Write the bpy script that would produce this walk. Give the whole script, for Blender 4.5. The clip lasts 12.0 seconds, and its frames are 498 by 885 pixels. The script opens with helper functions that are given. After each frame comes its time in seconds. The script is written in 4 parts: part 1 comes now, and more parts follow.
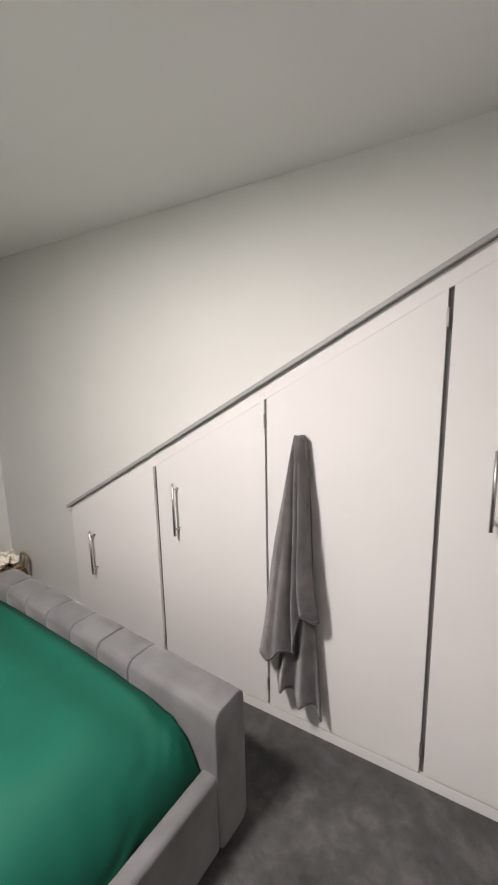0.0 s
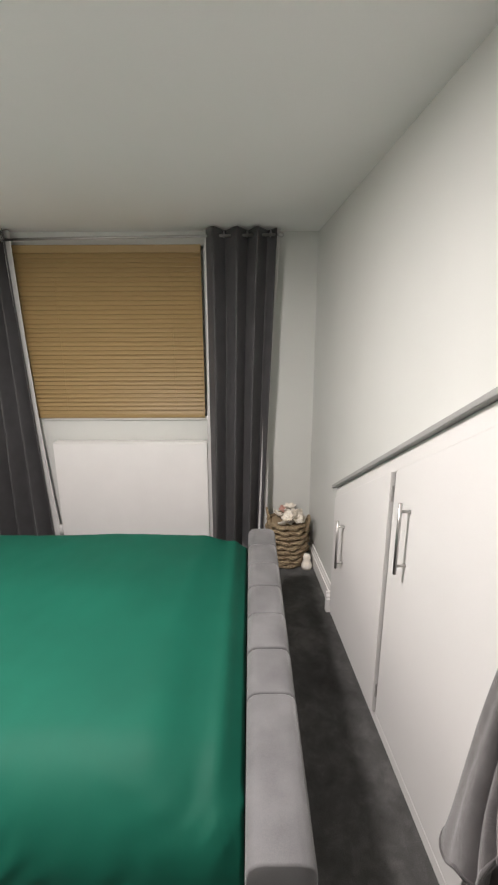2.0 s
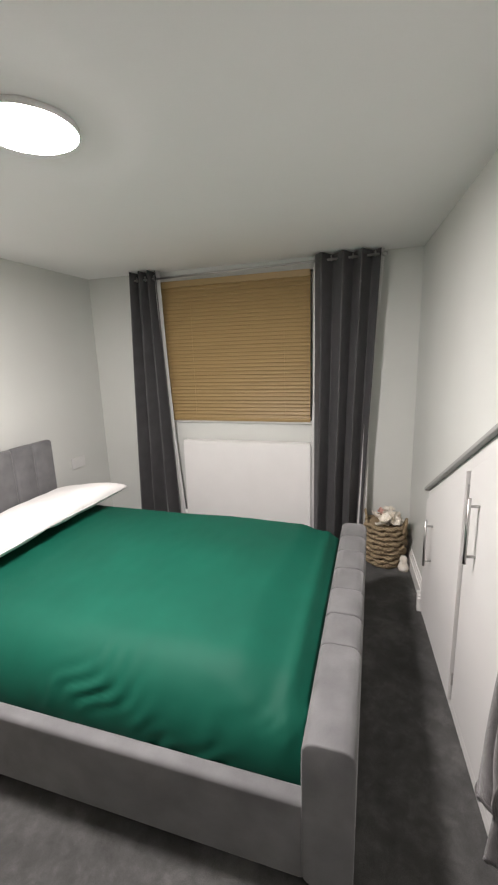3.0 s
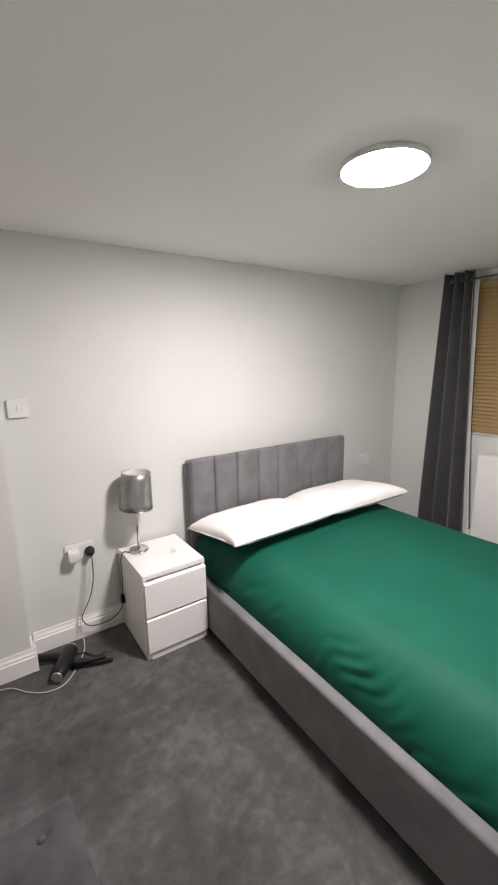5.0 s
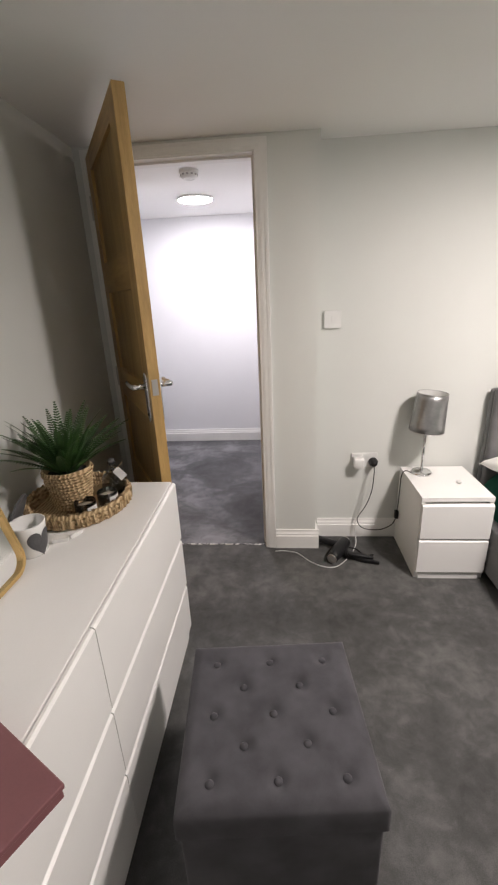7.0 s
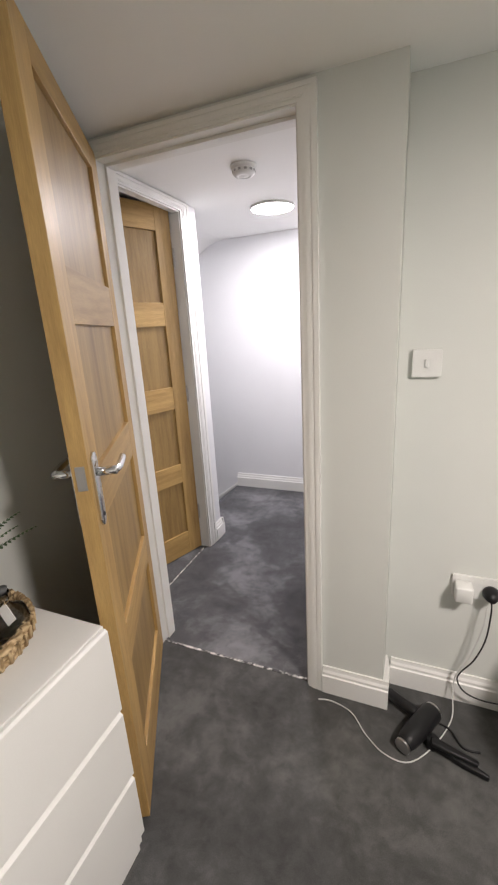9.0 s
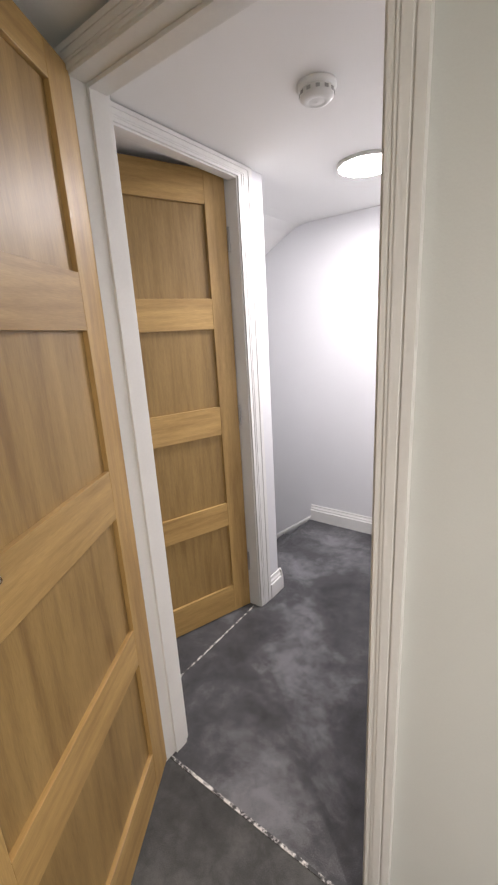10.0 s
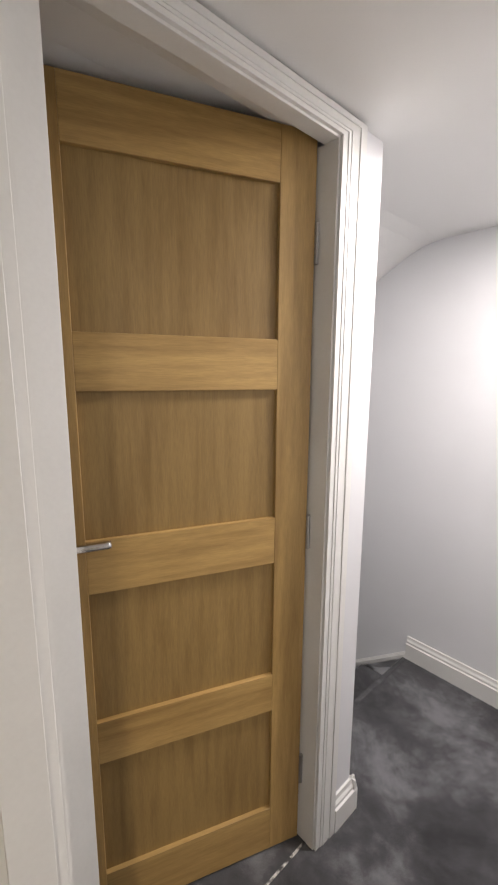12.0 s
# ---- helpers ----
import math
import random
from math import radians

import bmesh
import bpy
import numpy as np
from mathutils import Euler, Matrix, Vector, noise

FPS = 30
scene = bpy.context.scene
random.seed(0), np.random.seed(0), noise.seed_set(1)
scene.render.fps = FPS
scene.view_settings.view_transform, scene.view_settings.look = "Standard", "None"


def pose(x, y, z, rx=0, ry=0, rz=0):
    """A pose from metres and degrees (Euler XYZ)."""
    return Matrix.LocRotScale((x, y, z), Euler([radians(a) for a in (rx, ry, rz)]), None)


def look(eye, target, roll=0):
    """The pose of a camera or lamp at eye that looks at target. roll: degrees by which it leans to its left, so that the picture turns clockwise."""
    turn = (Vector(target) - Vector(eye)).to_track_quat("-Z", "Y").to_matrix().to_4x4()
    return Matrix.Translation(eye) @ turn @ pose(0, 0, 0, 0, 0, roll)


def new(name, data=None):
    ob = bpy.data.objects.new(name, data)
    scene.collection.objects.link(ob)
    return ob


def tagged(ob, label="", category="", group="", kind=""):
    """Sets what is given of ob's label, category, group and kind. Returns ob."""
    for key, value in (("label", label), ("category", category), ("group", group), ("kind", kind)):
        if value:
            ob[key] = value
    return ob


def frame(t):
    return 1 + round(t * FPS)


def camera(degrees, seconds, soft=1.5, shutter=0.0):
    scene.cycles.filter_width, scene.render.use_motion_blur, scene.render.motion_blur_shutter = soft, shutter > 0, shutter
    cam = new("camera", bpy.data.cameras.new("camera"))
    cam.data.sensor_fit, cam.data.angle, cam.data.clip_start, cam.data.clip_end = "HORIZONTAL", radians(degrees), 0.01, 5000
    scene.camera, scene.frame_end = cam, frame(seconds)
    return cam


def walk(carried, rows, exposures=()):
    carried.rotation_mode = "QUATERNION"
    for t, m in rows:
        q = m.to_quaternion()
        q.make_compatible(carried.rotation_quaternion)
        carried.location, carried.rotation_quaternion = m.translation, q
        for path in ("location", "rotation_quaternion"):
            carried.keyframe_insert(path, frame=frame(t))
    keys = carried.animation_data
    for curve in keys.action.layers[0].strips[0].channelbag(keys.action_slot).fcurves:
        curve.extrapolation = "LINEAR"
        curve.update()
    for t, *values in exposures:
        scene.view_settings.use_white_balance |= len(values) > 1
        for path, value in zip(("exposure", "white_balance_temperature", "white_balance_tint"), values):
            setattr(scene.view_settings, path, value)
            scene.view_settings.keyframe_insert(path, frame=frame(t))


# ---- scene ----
cam = camera(63.3, 12.0, soft=2.2)
PATH = [
    (0, (2.784, 1.361, 1.452), (1.646, 2.967, 1.1), -1.2),
    (0.5, (2.692, 1.488, 1.435), (1.201, 2.769, 1.069), -1.0),
    (1, (2.641, 1.749, 1.448), (0.9, 2.639, 1.03), -0.5),
    (1.5, (2.621, 1.93, 1.449), (0.718, 2.345, 0.994), -0.3),
    (2, (2.669, 2.101, 1.445), (0.728, 2.093, 0.966), -0.2),
    (2.5, (2.856, 2.228, 1.462), (0.943, 1.879, 0.996), -0.7),
    (2.7, (2.908, 2.235, 1.464), (1.011, 1.792, 1.011), -1.3),
    (4.3, (3.022, 2.23, 1.476), (1.512, 0.973, 1.101), -1.0),
    (4.5, (3.036, 2.224, 1.506), (1.631, 0.855, 1.112), -1.0),
    (5, (3.059, 2.217, 1.509), (1.958, 0.596, 1.111), -1.0),
    (5.5, (3.073, 2.228, 1.523), (2.368, 0.407, 1.09), -1.0),
    (6, (3.128, 2.21, 1.484), (2.825, 0.295, 0.993), -1.1),
    (6.5, (3.162, 2.221, 1.461), (3.147, 0.309, 0.875), -1.8),
    (7, (3.166, 2.232, 1.432), (3.325, 0.357, 0.755), -2.6),
    (7.2, (3.172, 2.232, 1.427), (3.384, 0.372, 0.722), -2.8),
    (8.8, (2.961, 1.581, 1.437), (3.637, -0.225, 0.905), -3.2),
    (9, (2.921, 1.443, 1.45), (3.666, -0.329, 0.898), -3.4),
    (9.5, (2.952, 1.118, 1.446), (3.912, -0.552, 0.908), -3.9),
    (10, (3.042, 0.797, 1.45), (4.199, -0.749, 0.93), -3.3),
    (10.5, (3.155, 0.546, 1.488), (4.441, -0.915, 1.026), -1.6),
    (11, (3.33, 0.364, 1.494), (4.71, -1.033, 1.112), -0.5),
    (11.5, (3.466, 0.224, 1.507), (4.892, -1.136, 1.162), 0.1),
    (12, (3.513, 0.133, 1.515), (4.993, -1.172, 1.187), 0.3),
]
EXPOSURES = [(0.0, -0.05, 6500, 12), (1.0, 0.1, 6450, 11), (1.5, 0.1, 6450, 10), (2.7, 0.15, 6400, 10), (4.3, 0.05, 6350, 12), (5.5, -0.05, 6400, 13), (7.2, -0.05, 6600, 11),
             (9.0, 0.0, 6650, 9), (10.5, -0.05, 6800, 9), (11.0, -0.15, 6950, 9), (12.0, -0.3, 7050, 7)]
walk(cam, [(t, look(eye, target, roll)) for t, eye, target, roll in PATH], EXPOSURES)

# ---- light ----
world = bpy.data.worlds.new("night")
world.use_nodes = True
world.node_tree.nodes["Background"].inputs[0].default_value = (0.02, 0.025, 0.04, 1)
world.node_tree.nodes["Background"].inputs[1].default_value = 0.25
scene.world = world
ROOM_LAMP, HALL_LAMP = 345.0, 185.0

# ---- plan ----
CZ, HZ = 2.098, 2.137               # ceilings of bedroom and hall
XE = 4.085                           # east wall of the bedroom
NORTH = pose(0, 2.515, 0, 0, 0, 3.9)  # the north wall runs a little askew: its own frame
PX, BULGE = 2.975, 0.13              # the wall beside the door stands proud by this
DX0, DX1, DHEAD = 3.27, 3.985, 2.032  # opening of the bedroom door
HX, HS = 4.182, -1.838               # hall's east and south walls
EY0, EY1, EHEAD = -0.735, -0.072, 2.078  # opening of the second door


# ---- materials ----
def nodes_of(name):
    m = bpy.data.materials.new(name)
    m.use_nodes = True
    return m, m.node_tree, m.node_tree.nodes["Principled BSDF"]


def mat(name, c1, c2, scale=8.0, rough=0.6, rough2=None, bump=0.0, bscale=200.0, stretch=(1, 1, 1), metal=0.0, sheen=0.0, spec=0.5, detail=4.0, fine=0.3, per_piece=0.0, lo=0.32, hi=0.68):
    """Two tones mixed by noise at a large and a fine scale, with a fine relief."""
    m, t, b = nodes_of(name)
    n, l = t.nodes, t.links
    co = n.new("ShaderNodeTexCoord")
    mp = n.new("ShaderNodeMapping")
    mp.inputs["Scale"].default_value = stretch
    l.new(co.outputs["Object"], mp.inputs["Vector"])
    big, small = n.new("ShaderNodeTexNoise"), n.new("ShaderNodeTexNoise")
    big.inputs["Scale"].default_value, big.inputs["Detail"].default_value = scale, detail
    small.inputs["Scale"].default_value, small.inputs["Detail"].default_value = bscale, 3.0
    l.new(mp.outputs[0], big.inputs["Vector"])
    l.new(mp.outputs[0], small.inputs["Vector"])
    blend = n.new("ShaderNodeMix")
    blend.inputs[0].default_value = fine
    l.new(big.outputs[0], blend.inputs[2])
    l.new(small.outputs[0], blend.inputs[3])
    ramp = n.new("ShaderNodeValToRGB")
    ramp.color_ramp.elements[0].position, ramp.color_ramp.elements[1].position = lo, hi
    ramp.color_ramp.elements[0].color, ramp.color_ramp.elements[1].color = (*c1, 1), (*c2, 1)
    l.new(blend.outputs[0], ramp.inputs[0])
    if per_piece:
        info, hsv = n.new("ShaderNodeObjectInfo"), n.new("ShaderNodeHueSaturation")
        rng = n.new("ShaderNodeMapRange")
        rng.inputs[3].default_value, rng.inputs[4].default_value = 1 - per_piece, 1 + per_piece
        l.new(info.outputs["Random"], rng.inputs[0])
        l.new(rng.outputs[0], hsv.inputs["Value"])
        l.new(ramp.outputs[0], hsv.inputs["Color"])
        l.new(hsv.outputs[0], b.inputs["Base Color"])
        shift = n.new("ShaderNodeVectorMath")
        shift.operation = "SCALE"
        shift.inputs[0].default_value = (7.3, 3.1, 5.7)
        l.new(info.outputs["Random"], shift.inputs["Scale"])
        l.new(shift.outputs[0], mp.inputs["Location"])
    else:
        l.new(ramp.outputs[0], b.inputs["Base Color"])
    b.inputs["Metallic"].default_value, b.inputs["Specular IOR Level"].default_value = metal, spec
    if rough2 is None:
        b.inputs["Roughness"].default_value = rough
    else:
        rr = n.new("ShaderNodeMapRange")
        rr.inputs[3].default_value, rr.inputs[4].default_value = rough, rough2
        l.new(blend.outputs[0], rr.inputs[0])
        l.new(rr.outputs[0], b.inputs["Roughness"])
    if sheen:
        b.inputs["Sheen Weight"].default_value, b.inputs["Sheen Roughness"].default_value = sheen, 0.4
    if bump:
        bp = n.new("ShaderNodeBump")
        bp.inputs["Strength"].default_value, bp.inputs["Distance"].default_value = bump, 0.002
        l.new(small.outputs[0], bp.inputs["Height"])
        l.new(bp.outputs[0], b.inputs["Normal"])
    return m


def plain(name, c, rough=0.4, metal=0.0, **more):
    return mat(name, tuple(v * 0.94 for v in c), tuple(min(1, v * 1.04) for v in c), 14, rough, None, 0.05, 300, metal=metal, **more)


def glow(name, c, strength):
    m, t, b = nodes_of(name)
    b.inputs["Base Color"].default_value = (0.8, 0.8, 0.8, 1)
    b.inputs["Emission Color"].default_value = (*c, 1)
    b.inputs["Emission Strength"].default_value = strength
    return m


def glass(name, c=(1, 1, 1), rough=0.02):
    m, t, b = nodes_of(name)
    b.inputs["Base Color"].default_value = (*c, 1)
    b.inputs["Transmission Weight"].default_value, b.inputs["Roughness"].default_value, b.inputs["IOR"].default_value = 1.0, rough, 1.45
    return m


def wood(name, along, tone=1.0):
    """Oiled oak: streaks along one axis, cathedral figure, pores."""
    m, t, b = nodes_of(name)
    n, l = t.nodes, t.links
    co, mp, info = n.new("ShaderNodeTexCoord"), n.new("ShaderNodeMapping"), n.new("ShaderNodeObjectInfo")
    mp.inputs["Scale"].default_value = tuple(0.09 if a == along else 1.0 for a in "xyz")
    shift = n.new("ShaderNodeVectorMath")
    shift.operation = "SCALE"
    shift.inputs[0].default_value = (3.7, 9.1, 5.3)
    l.new(info.outputs["Random"], shift.inputs["Scale"])
    l.new(co.outputs["Object"], mp.inputs["Vector"])
    l.new(shift.outputs[0], mp.inputs["Location"])
    a, c, p = n.new("ShaderNodeTexNoise"), n.new("ShaderNodeTexNoise"), n.new("ShaderNodeTexNoise")
    for node, s, d, w in ((a, 9.0, 3.0, 1.2), (c, 55.0, 4.0, 0.3), (p, 420.0, 2.0, 0.0)):
        node.inputs["Scale"].default_value, node.inputs["Detail"].default_value, node.inputs["Distortion"].default_value = s, d, w
        l.new(mp.outputs[0], node.inputs["Vector"])
    mix = n.new("ShaderNodeMix")
    mix.inputs[0].default_value = 0.42
    l.new(a.outputs[0], mix.inputs[2])
    l.new(c.outputs[0], mix.inputs[3])
    ramp = n.new("ShaderNodeValToRGB")
    e = ramp.color_ramp.elements
    e[0].position, e[0].color = 0.3, (0.30, 0.175, 0.058, 1)
    e[1].position, e[1].color = 0.72, (0.58, 0.378, 0.142, 1)
    mid = e.new(0.5)
    mid.color = (0.45, 0.287, 0.105, 1)
    l.new(mix.outputs[0], ramp.inputs[0])
    dark = n.new("ShaderNodeMix")
    dark.data_type, dark.blend_type = "RGBA", "MULTIPLY"
    dark.inputs[0].default_value = 0.35
    l.new(ramp.outputs[0], dark.inputs[6])
    l.new(p.outputs[0], dark.inputs[7])
    hsv, rng = n.new("ShaderNodeHueSaturation"), n.new("ShaderNodeMapRange")
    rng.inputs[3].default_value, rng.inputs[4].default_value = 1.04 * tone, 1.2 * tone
    l.new(info.outputs["Random"], rng.inputs[0])
    l.new(rng.outputs[0], hsv.inputs["Value"])
    l.new(dark.outputs[2], hsv.inputs["Color"])
    l.new(hsv.outputs[0], b.inputs["Base Color"])
    b.inputs["Roughness"].default_value = 0.42
    bp = n.new("ShaderNodeBump")
    bp.inputs["Strength"].default_value, bp.inputs["Distance"].default_value = 0.12, 0.001
    l.new(c.outputs[0], bp.inputs["Height"])
    l.new(bp.outputs[0], b.inputs["Normal"])
    return m


def carpet_material(name, dark, mid_tone, light, narrow, patch=3.4, grainy=0.40):
    """Short grey pile, brushed lighter and darker in patches by feet."""
    m, t, b = nodes_of(name)
    n, l = t.nodes, t.links
    co = n.new("ShaderNodeTexCoord")
    a, c, p = n.new("ShaderNodeTexNoise"), n.new("ShaderNodeTexNoise"), n.new("ShaderNodeTexNoise")
    for node, s, d, w in ((a, patch, 6.0, 0.45), (c, 17.0, 9.0, 0.4), (p, 330.0, 4.0, 0.0)):
        node.inputs["Scale"].default_value, node.inputs["Detail"].default_value, node.inputs["Distortion"].default_value = s, d, w
        node.inputs["Roughness"].default_value = 0.62
        l.new(co.outputs["Object"], node.inputs["Vector"])
    m1, m2 = n.new("ShaderNodeMix"), n.new("ShaderNodeMix")
    m1.inputs[0].default_value, m2.inputs[0].default_value = grainy, 0.22
    l.new(a.outputs[0], m1.inputs[2])
    l.new(c.outputs[0], m1.inputs[3])
    l.new(m1.outputs[0], m2.inputs[2])
    l.new(p.outputs[0], m2.inputs[3])
    ramp = n.new("ShaderNodeValToRGB")
    e = ramp.color_ramp.elements
    e[0].position, e[0].color = 0.5 - narrow, (*dark, 1)
    e[1].position, e[1].color = 0.5 + narrow, (*light, 1)
    mid = e.new(0.5)
    mid.color = (*mid_tone, 1)
    l.new(m2.outputs[0], ramp.inputs[0])
    l.new(ramp.outputs[0], b.inputs["Base Color"])
    b.inputs["Roughness"].default_value, b.inputs["Sheen Weight"].default_value, b.inputs["Specular IOR Level"].default_value = 0.95, 0.12, 0.08
    bp = n.new("ShaderNodeBump")
    bp.inputs["Strength"].default_value, bp.inputs["Distance"].default_value = 0.8, 0.006
    l.new(m2.outputs[0], bp.inputs["Height"])
    l.new(bp.outputs[0], b.inputs["Normal"])
    return m


def weave_material(name, c1, c2, scale):
    """Plaited strands: crossed waves with dark gaps."""
    m, t, b = nodes_of(name)
    n, l = t.nodes, t.links
    co, w, no = n.new("ShaderNodeTexCoord"), n.new("ShaderNodeTexWave"), n.new("ShaderNodeTexNoise")
    w.inputs["Scale"].default_value, w.inputs["Distortion"].default_value, w.inputs["Detail"].default_value = scale, 5.0, 2.0
    no.inputs["Scale"].default_value = 60.0
    l.new(co.outputs["Object"], w.inputs["Vector"])
    l.new(co.outputs["Object"], no.inputs["Vector"])
    mix = n.new("ShaderNodeMix")
    mix.inputs[0].default_value = 0.5
    l.new(w.outputs["Fac"], mix.inputs[2])
    l.new(no.outputs[0], mix.inputs[3])
    ramp = n.new("ShaderNodeValToRGB")
    ramp.color_ramp.elements[0].position, ramp.color_ramp.elements[0].color = 0.25, (*c1, 1)
    ramp.color_ramp.elements[1].position, ramp.color_ramp.elements[1].color = 0.7, (*c2, 1)
    l.new(mix.outputs[0], ramp.inputs[0])
    l.new(ramp.outputs[0], b.inputs["Base Color"])
    b.inputs["Roughness"].default_value = 0.7
    bp = n.new("ShaderNodeBump")
    bp.inputs["Strength"].default_value, bp.inputs["Distance"].default_value = 0.7, 0.004
    l.new(w.outputs["Fac"], bp.inputs["Height"])
    l.new(bp.outputs[0], b.inputs["Normal"])
    return m


M_WALL = mat("wall_paint", (0.625, 0.638, 0.605), (0.665, 0.678, 0.645), 2.2, 0.72, 0.82, 0.12, 260, fine=0.25)
M_CEIL = mat("ceiling_paint", (0.87, 0.865, 0.85), (0.90, 0.895, 0.88), 1.4, 0.85, 0.9, 0.1, 220, fine=0.25)
M_HALL = mat("hall_paint", (0.73, 0.735, 0.75), (0.77, 0.775, 0.79), 2.0, 0.72, 0.8, 0.12, 260, fine=0.25)
M_TRIM = mat("white_gloss", (0.76, 0.755, 0.73), (0.82, 0.815, 0.79), 6, 0.3, 0.42, 0.05, 120)
M_CUP = mat("cupboard_white", (0.70, 0.695, 0.675), (0.73, 0.725, 0.705), 3, 0.5, 0.6, 0.05, 300)
M_FOIL = mat("furniture_white", (0.79, 0.785, 0.76), (0.83, 0.825, 0.80), 3, 0.34, 0.42, 0.03, 300)
# grey that stands in for the shade inside the cupboard door gaps
M_GAP_SHADE = plain("painted_gap_shade", (0.20, 0.20, 0.195), 0.8)
M_RAIL = mat("grey_trim", (0.30, 0.30, 0.29), (0.38, 0.38, 0.365), 5, 0.5, None, 0.05, 200)
M_CARPET = carpet_material("carpet", (0.049, 0.049, 0.0475), (0.076, 0.076, 0.074), (0.128, 0.127, 0.123), 0.115)
M_CARPET2 = carpet_material("hall_carpet", (0.038, 0.038, 0.041), (0.074, 0.074, 0.079), (0.20, 0.20, 0.21), 0.105, 2.3, 0.24)
M_CARPET2.node_tree.nodes["Principled BSDF"].inputs["Sheen Weight"].default_value = 0.4
M_VELVET = mat("grey_velvet", (0.12, 0.12, 0.122), (0.19, 0.19, 0.193), 9, 0.8, None, 0.3, 500, sheen=0.35, spec=0.2)
M_OTTO = mat("charcoal_velvet", (0.046, 0.045, 0.049), (0.082, 0.08, 0.087), 12, 0.9, None, 0.3, 600, sheen=0.12, spec=0.15)
M_BLACK = plain("black_cloth", (0.02, 0.02, 0.02), 0.9)
M_GREEN = mat("green_satin", (0.004, 0.074, 0.047), (0.0055, 0.091, 0.058), 5, 0.62, 0.68, 0.12, 900, spec=0.18)
M_PILLOW = mat("white_cotton", (0.80, 0.79, 0.77), (0.85, 0.84, 0.82), 12, 0.85, None, 0.25, 500)
M_CURTAIN = mat("curtain_grey", (0.052, 0.051, 0.053), (0.074, 0.072, 0.075), 14, 0.62, 0.75, 0.25, 700, sheen=0.2)
M_LINING = mat("curtain_lining", (0.62, 0.62, 0.60), (0.7, 0.7, 0.68), 10, 0.8, None, 0.2, 500)
M_BLIND = mat("ochre_slat", (0.315, 0.215, 0.088), (0.345, 0.237, 0.101), 30, 0.42, 0.5, 0.04, 200, stretch=(1, 0.15, 1), per_piece=0.02)
M_RADI = mat("radiator_enamel", (0.80, 0.79, 0.77), (0.84, 0.83, 0.81), 5, 0.5, 0.55, 0.02, 200)
M_TOWEL = mat("grey_terry", (0.075, 0.070, 0.070), (0.145, 0.136, 0.136), 18, 0.95, None, 0.9, 650, sheen=0.5, spec=0.1)
M_CHROME = plain("chrome", (0.75, 0.75, 0.76), 0.14, 1.0)
M_STEEL = plain("brushed_steel", (0.52, 0.51, 0.50), 0.3, 1.0)
M_PLASTIC = plain("white_plastic", (0.72, 0.72, 0.70), 0.35)
M_DARKPL = plain("black_plastic", (0.012, 0.012, 0.013), 0.45, spec=0.3)
M_WIRE = plain("white_cable", (0.6, 0.6, 0.58), 0.4)
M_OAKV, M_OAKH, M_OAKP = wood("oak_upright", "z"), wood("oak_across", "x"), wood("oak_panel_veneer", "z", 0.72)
M_RUSH = weave_material("water_hyacinth", (0.30, 0.20, 0.095), (0.58, 0.43, 0.25), 26)
M_SEAGRASS = weave_material("seagrass", (0.15, 0.10, 0.055), (0.46, 0.36, 0.22), 40)
M_LEAF = mat("fern_leaf", (0.016, 0.052, 0.010), (0.042, 0.105, 0.022), 30, 0.5, None, 0.1, 200, per_piece=0.15)
M_GOLD = plain("gold_frame", (0.72, 0.50, 0.22), 0.25, 1.0)
M_MIRROR = plain("mirror_silver", (0.92, 0.92, 0.92), 0.01, 1.0)
M_MAUVE = mat("mauve_card", (0.20, 0.085, 0.09), (0.235, 0.10, 0.105), 8, 0.4, 0.5, 0.1, 300)
M_CERAMIC = plain("white_ceramic", (0.82, 0.82, 0.80), 0.18)
M_SLATE = mat("grey_slate", (0.06, 0.06, 0.062), (0.1, 0.1, 0.105), 30, 0.7, None, 0.3, 200)
M_SILVER = mat("silver_shade", (0.27, 0.27, 0.27), (0.35, 0.35, 0.345), 22, 0.28, 0.42, 0.7, 38, metal=0.75)
M_GLASS, M_SMOKE = glass("clear_glass"), glass("smoke_glass", (0.68, 0.69, 0.72))
M_PETAL = mat("cream_petal", (0.80, 0.73, 0.60), (0.88, 0.85, 0.78), 25, 0.7, None, 0.2, 200, per_piece=0.1)
M_PINK = plain("pink_cloth", (0.62, 0.36, 0.30), 0.8)
M_LAMP = glow("lamp_diffuser", (1.0, 0.91, 0.88), ROOM_LAMP)
M_LAMP2 = glow("hall_diffuser", (0.98, 0.93, 0.99), HALL_LAMP)
M_WORN = mat("worn_strip", (0.05, 0.05, 0.05), (0.72, 0.70, 0.66), 28, 0.6, None, 0.5, 160, detail=8, lo=0.46, hi=0.56)


# ---- mesh helpers ----
def part(name, bm, material, parent=None, label="", smooth=False):
    me = bpy.data.meshes.new(name)
    bmesh.ops.recalc_face_normals(bm, faces=bm.faces)
    bm.to_mesh(me)
    bm.free()
    me.materials.append(material)
    if smooth:
        me.polygons.foreach_set("use_smooth", [True] * len(me.polygons))
    ob = new(name, me)
    ob.parent = parent
    if label:
        ob["label"] = label
    return ob


def shared(name, ob, parent, m=Matrix()):
    """Another object on ob's mesh."""
    twin = new(name, ob.data)
    twin.parent, twin.matrix_basis = parent, m
    return twin


def thing(name, m, label, category, group="", kind=""):
    ob = new(name)
    ob.matrix_basis, ob.empty_display_size = m, 0.1
    return tagged(ob, label, category, group, kind)


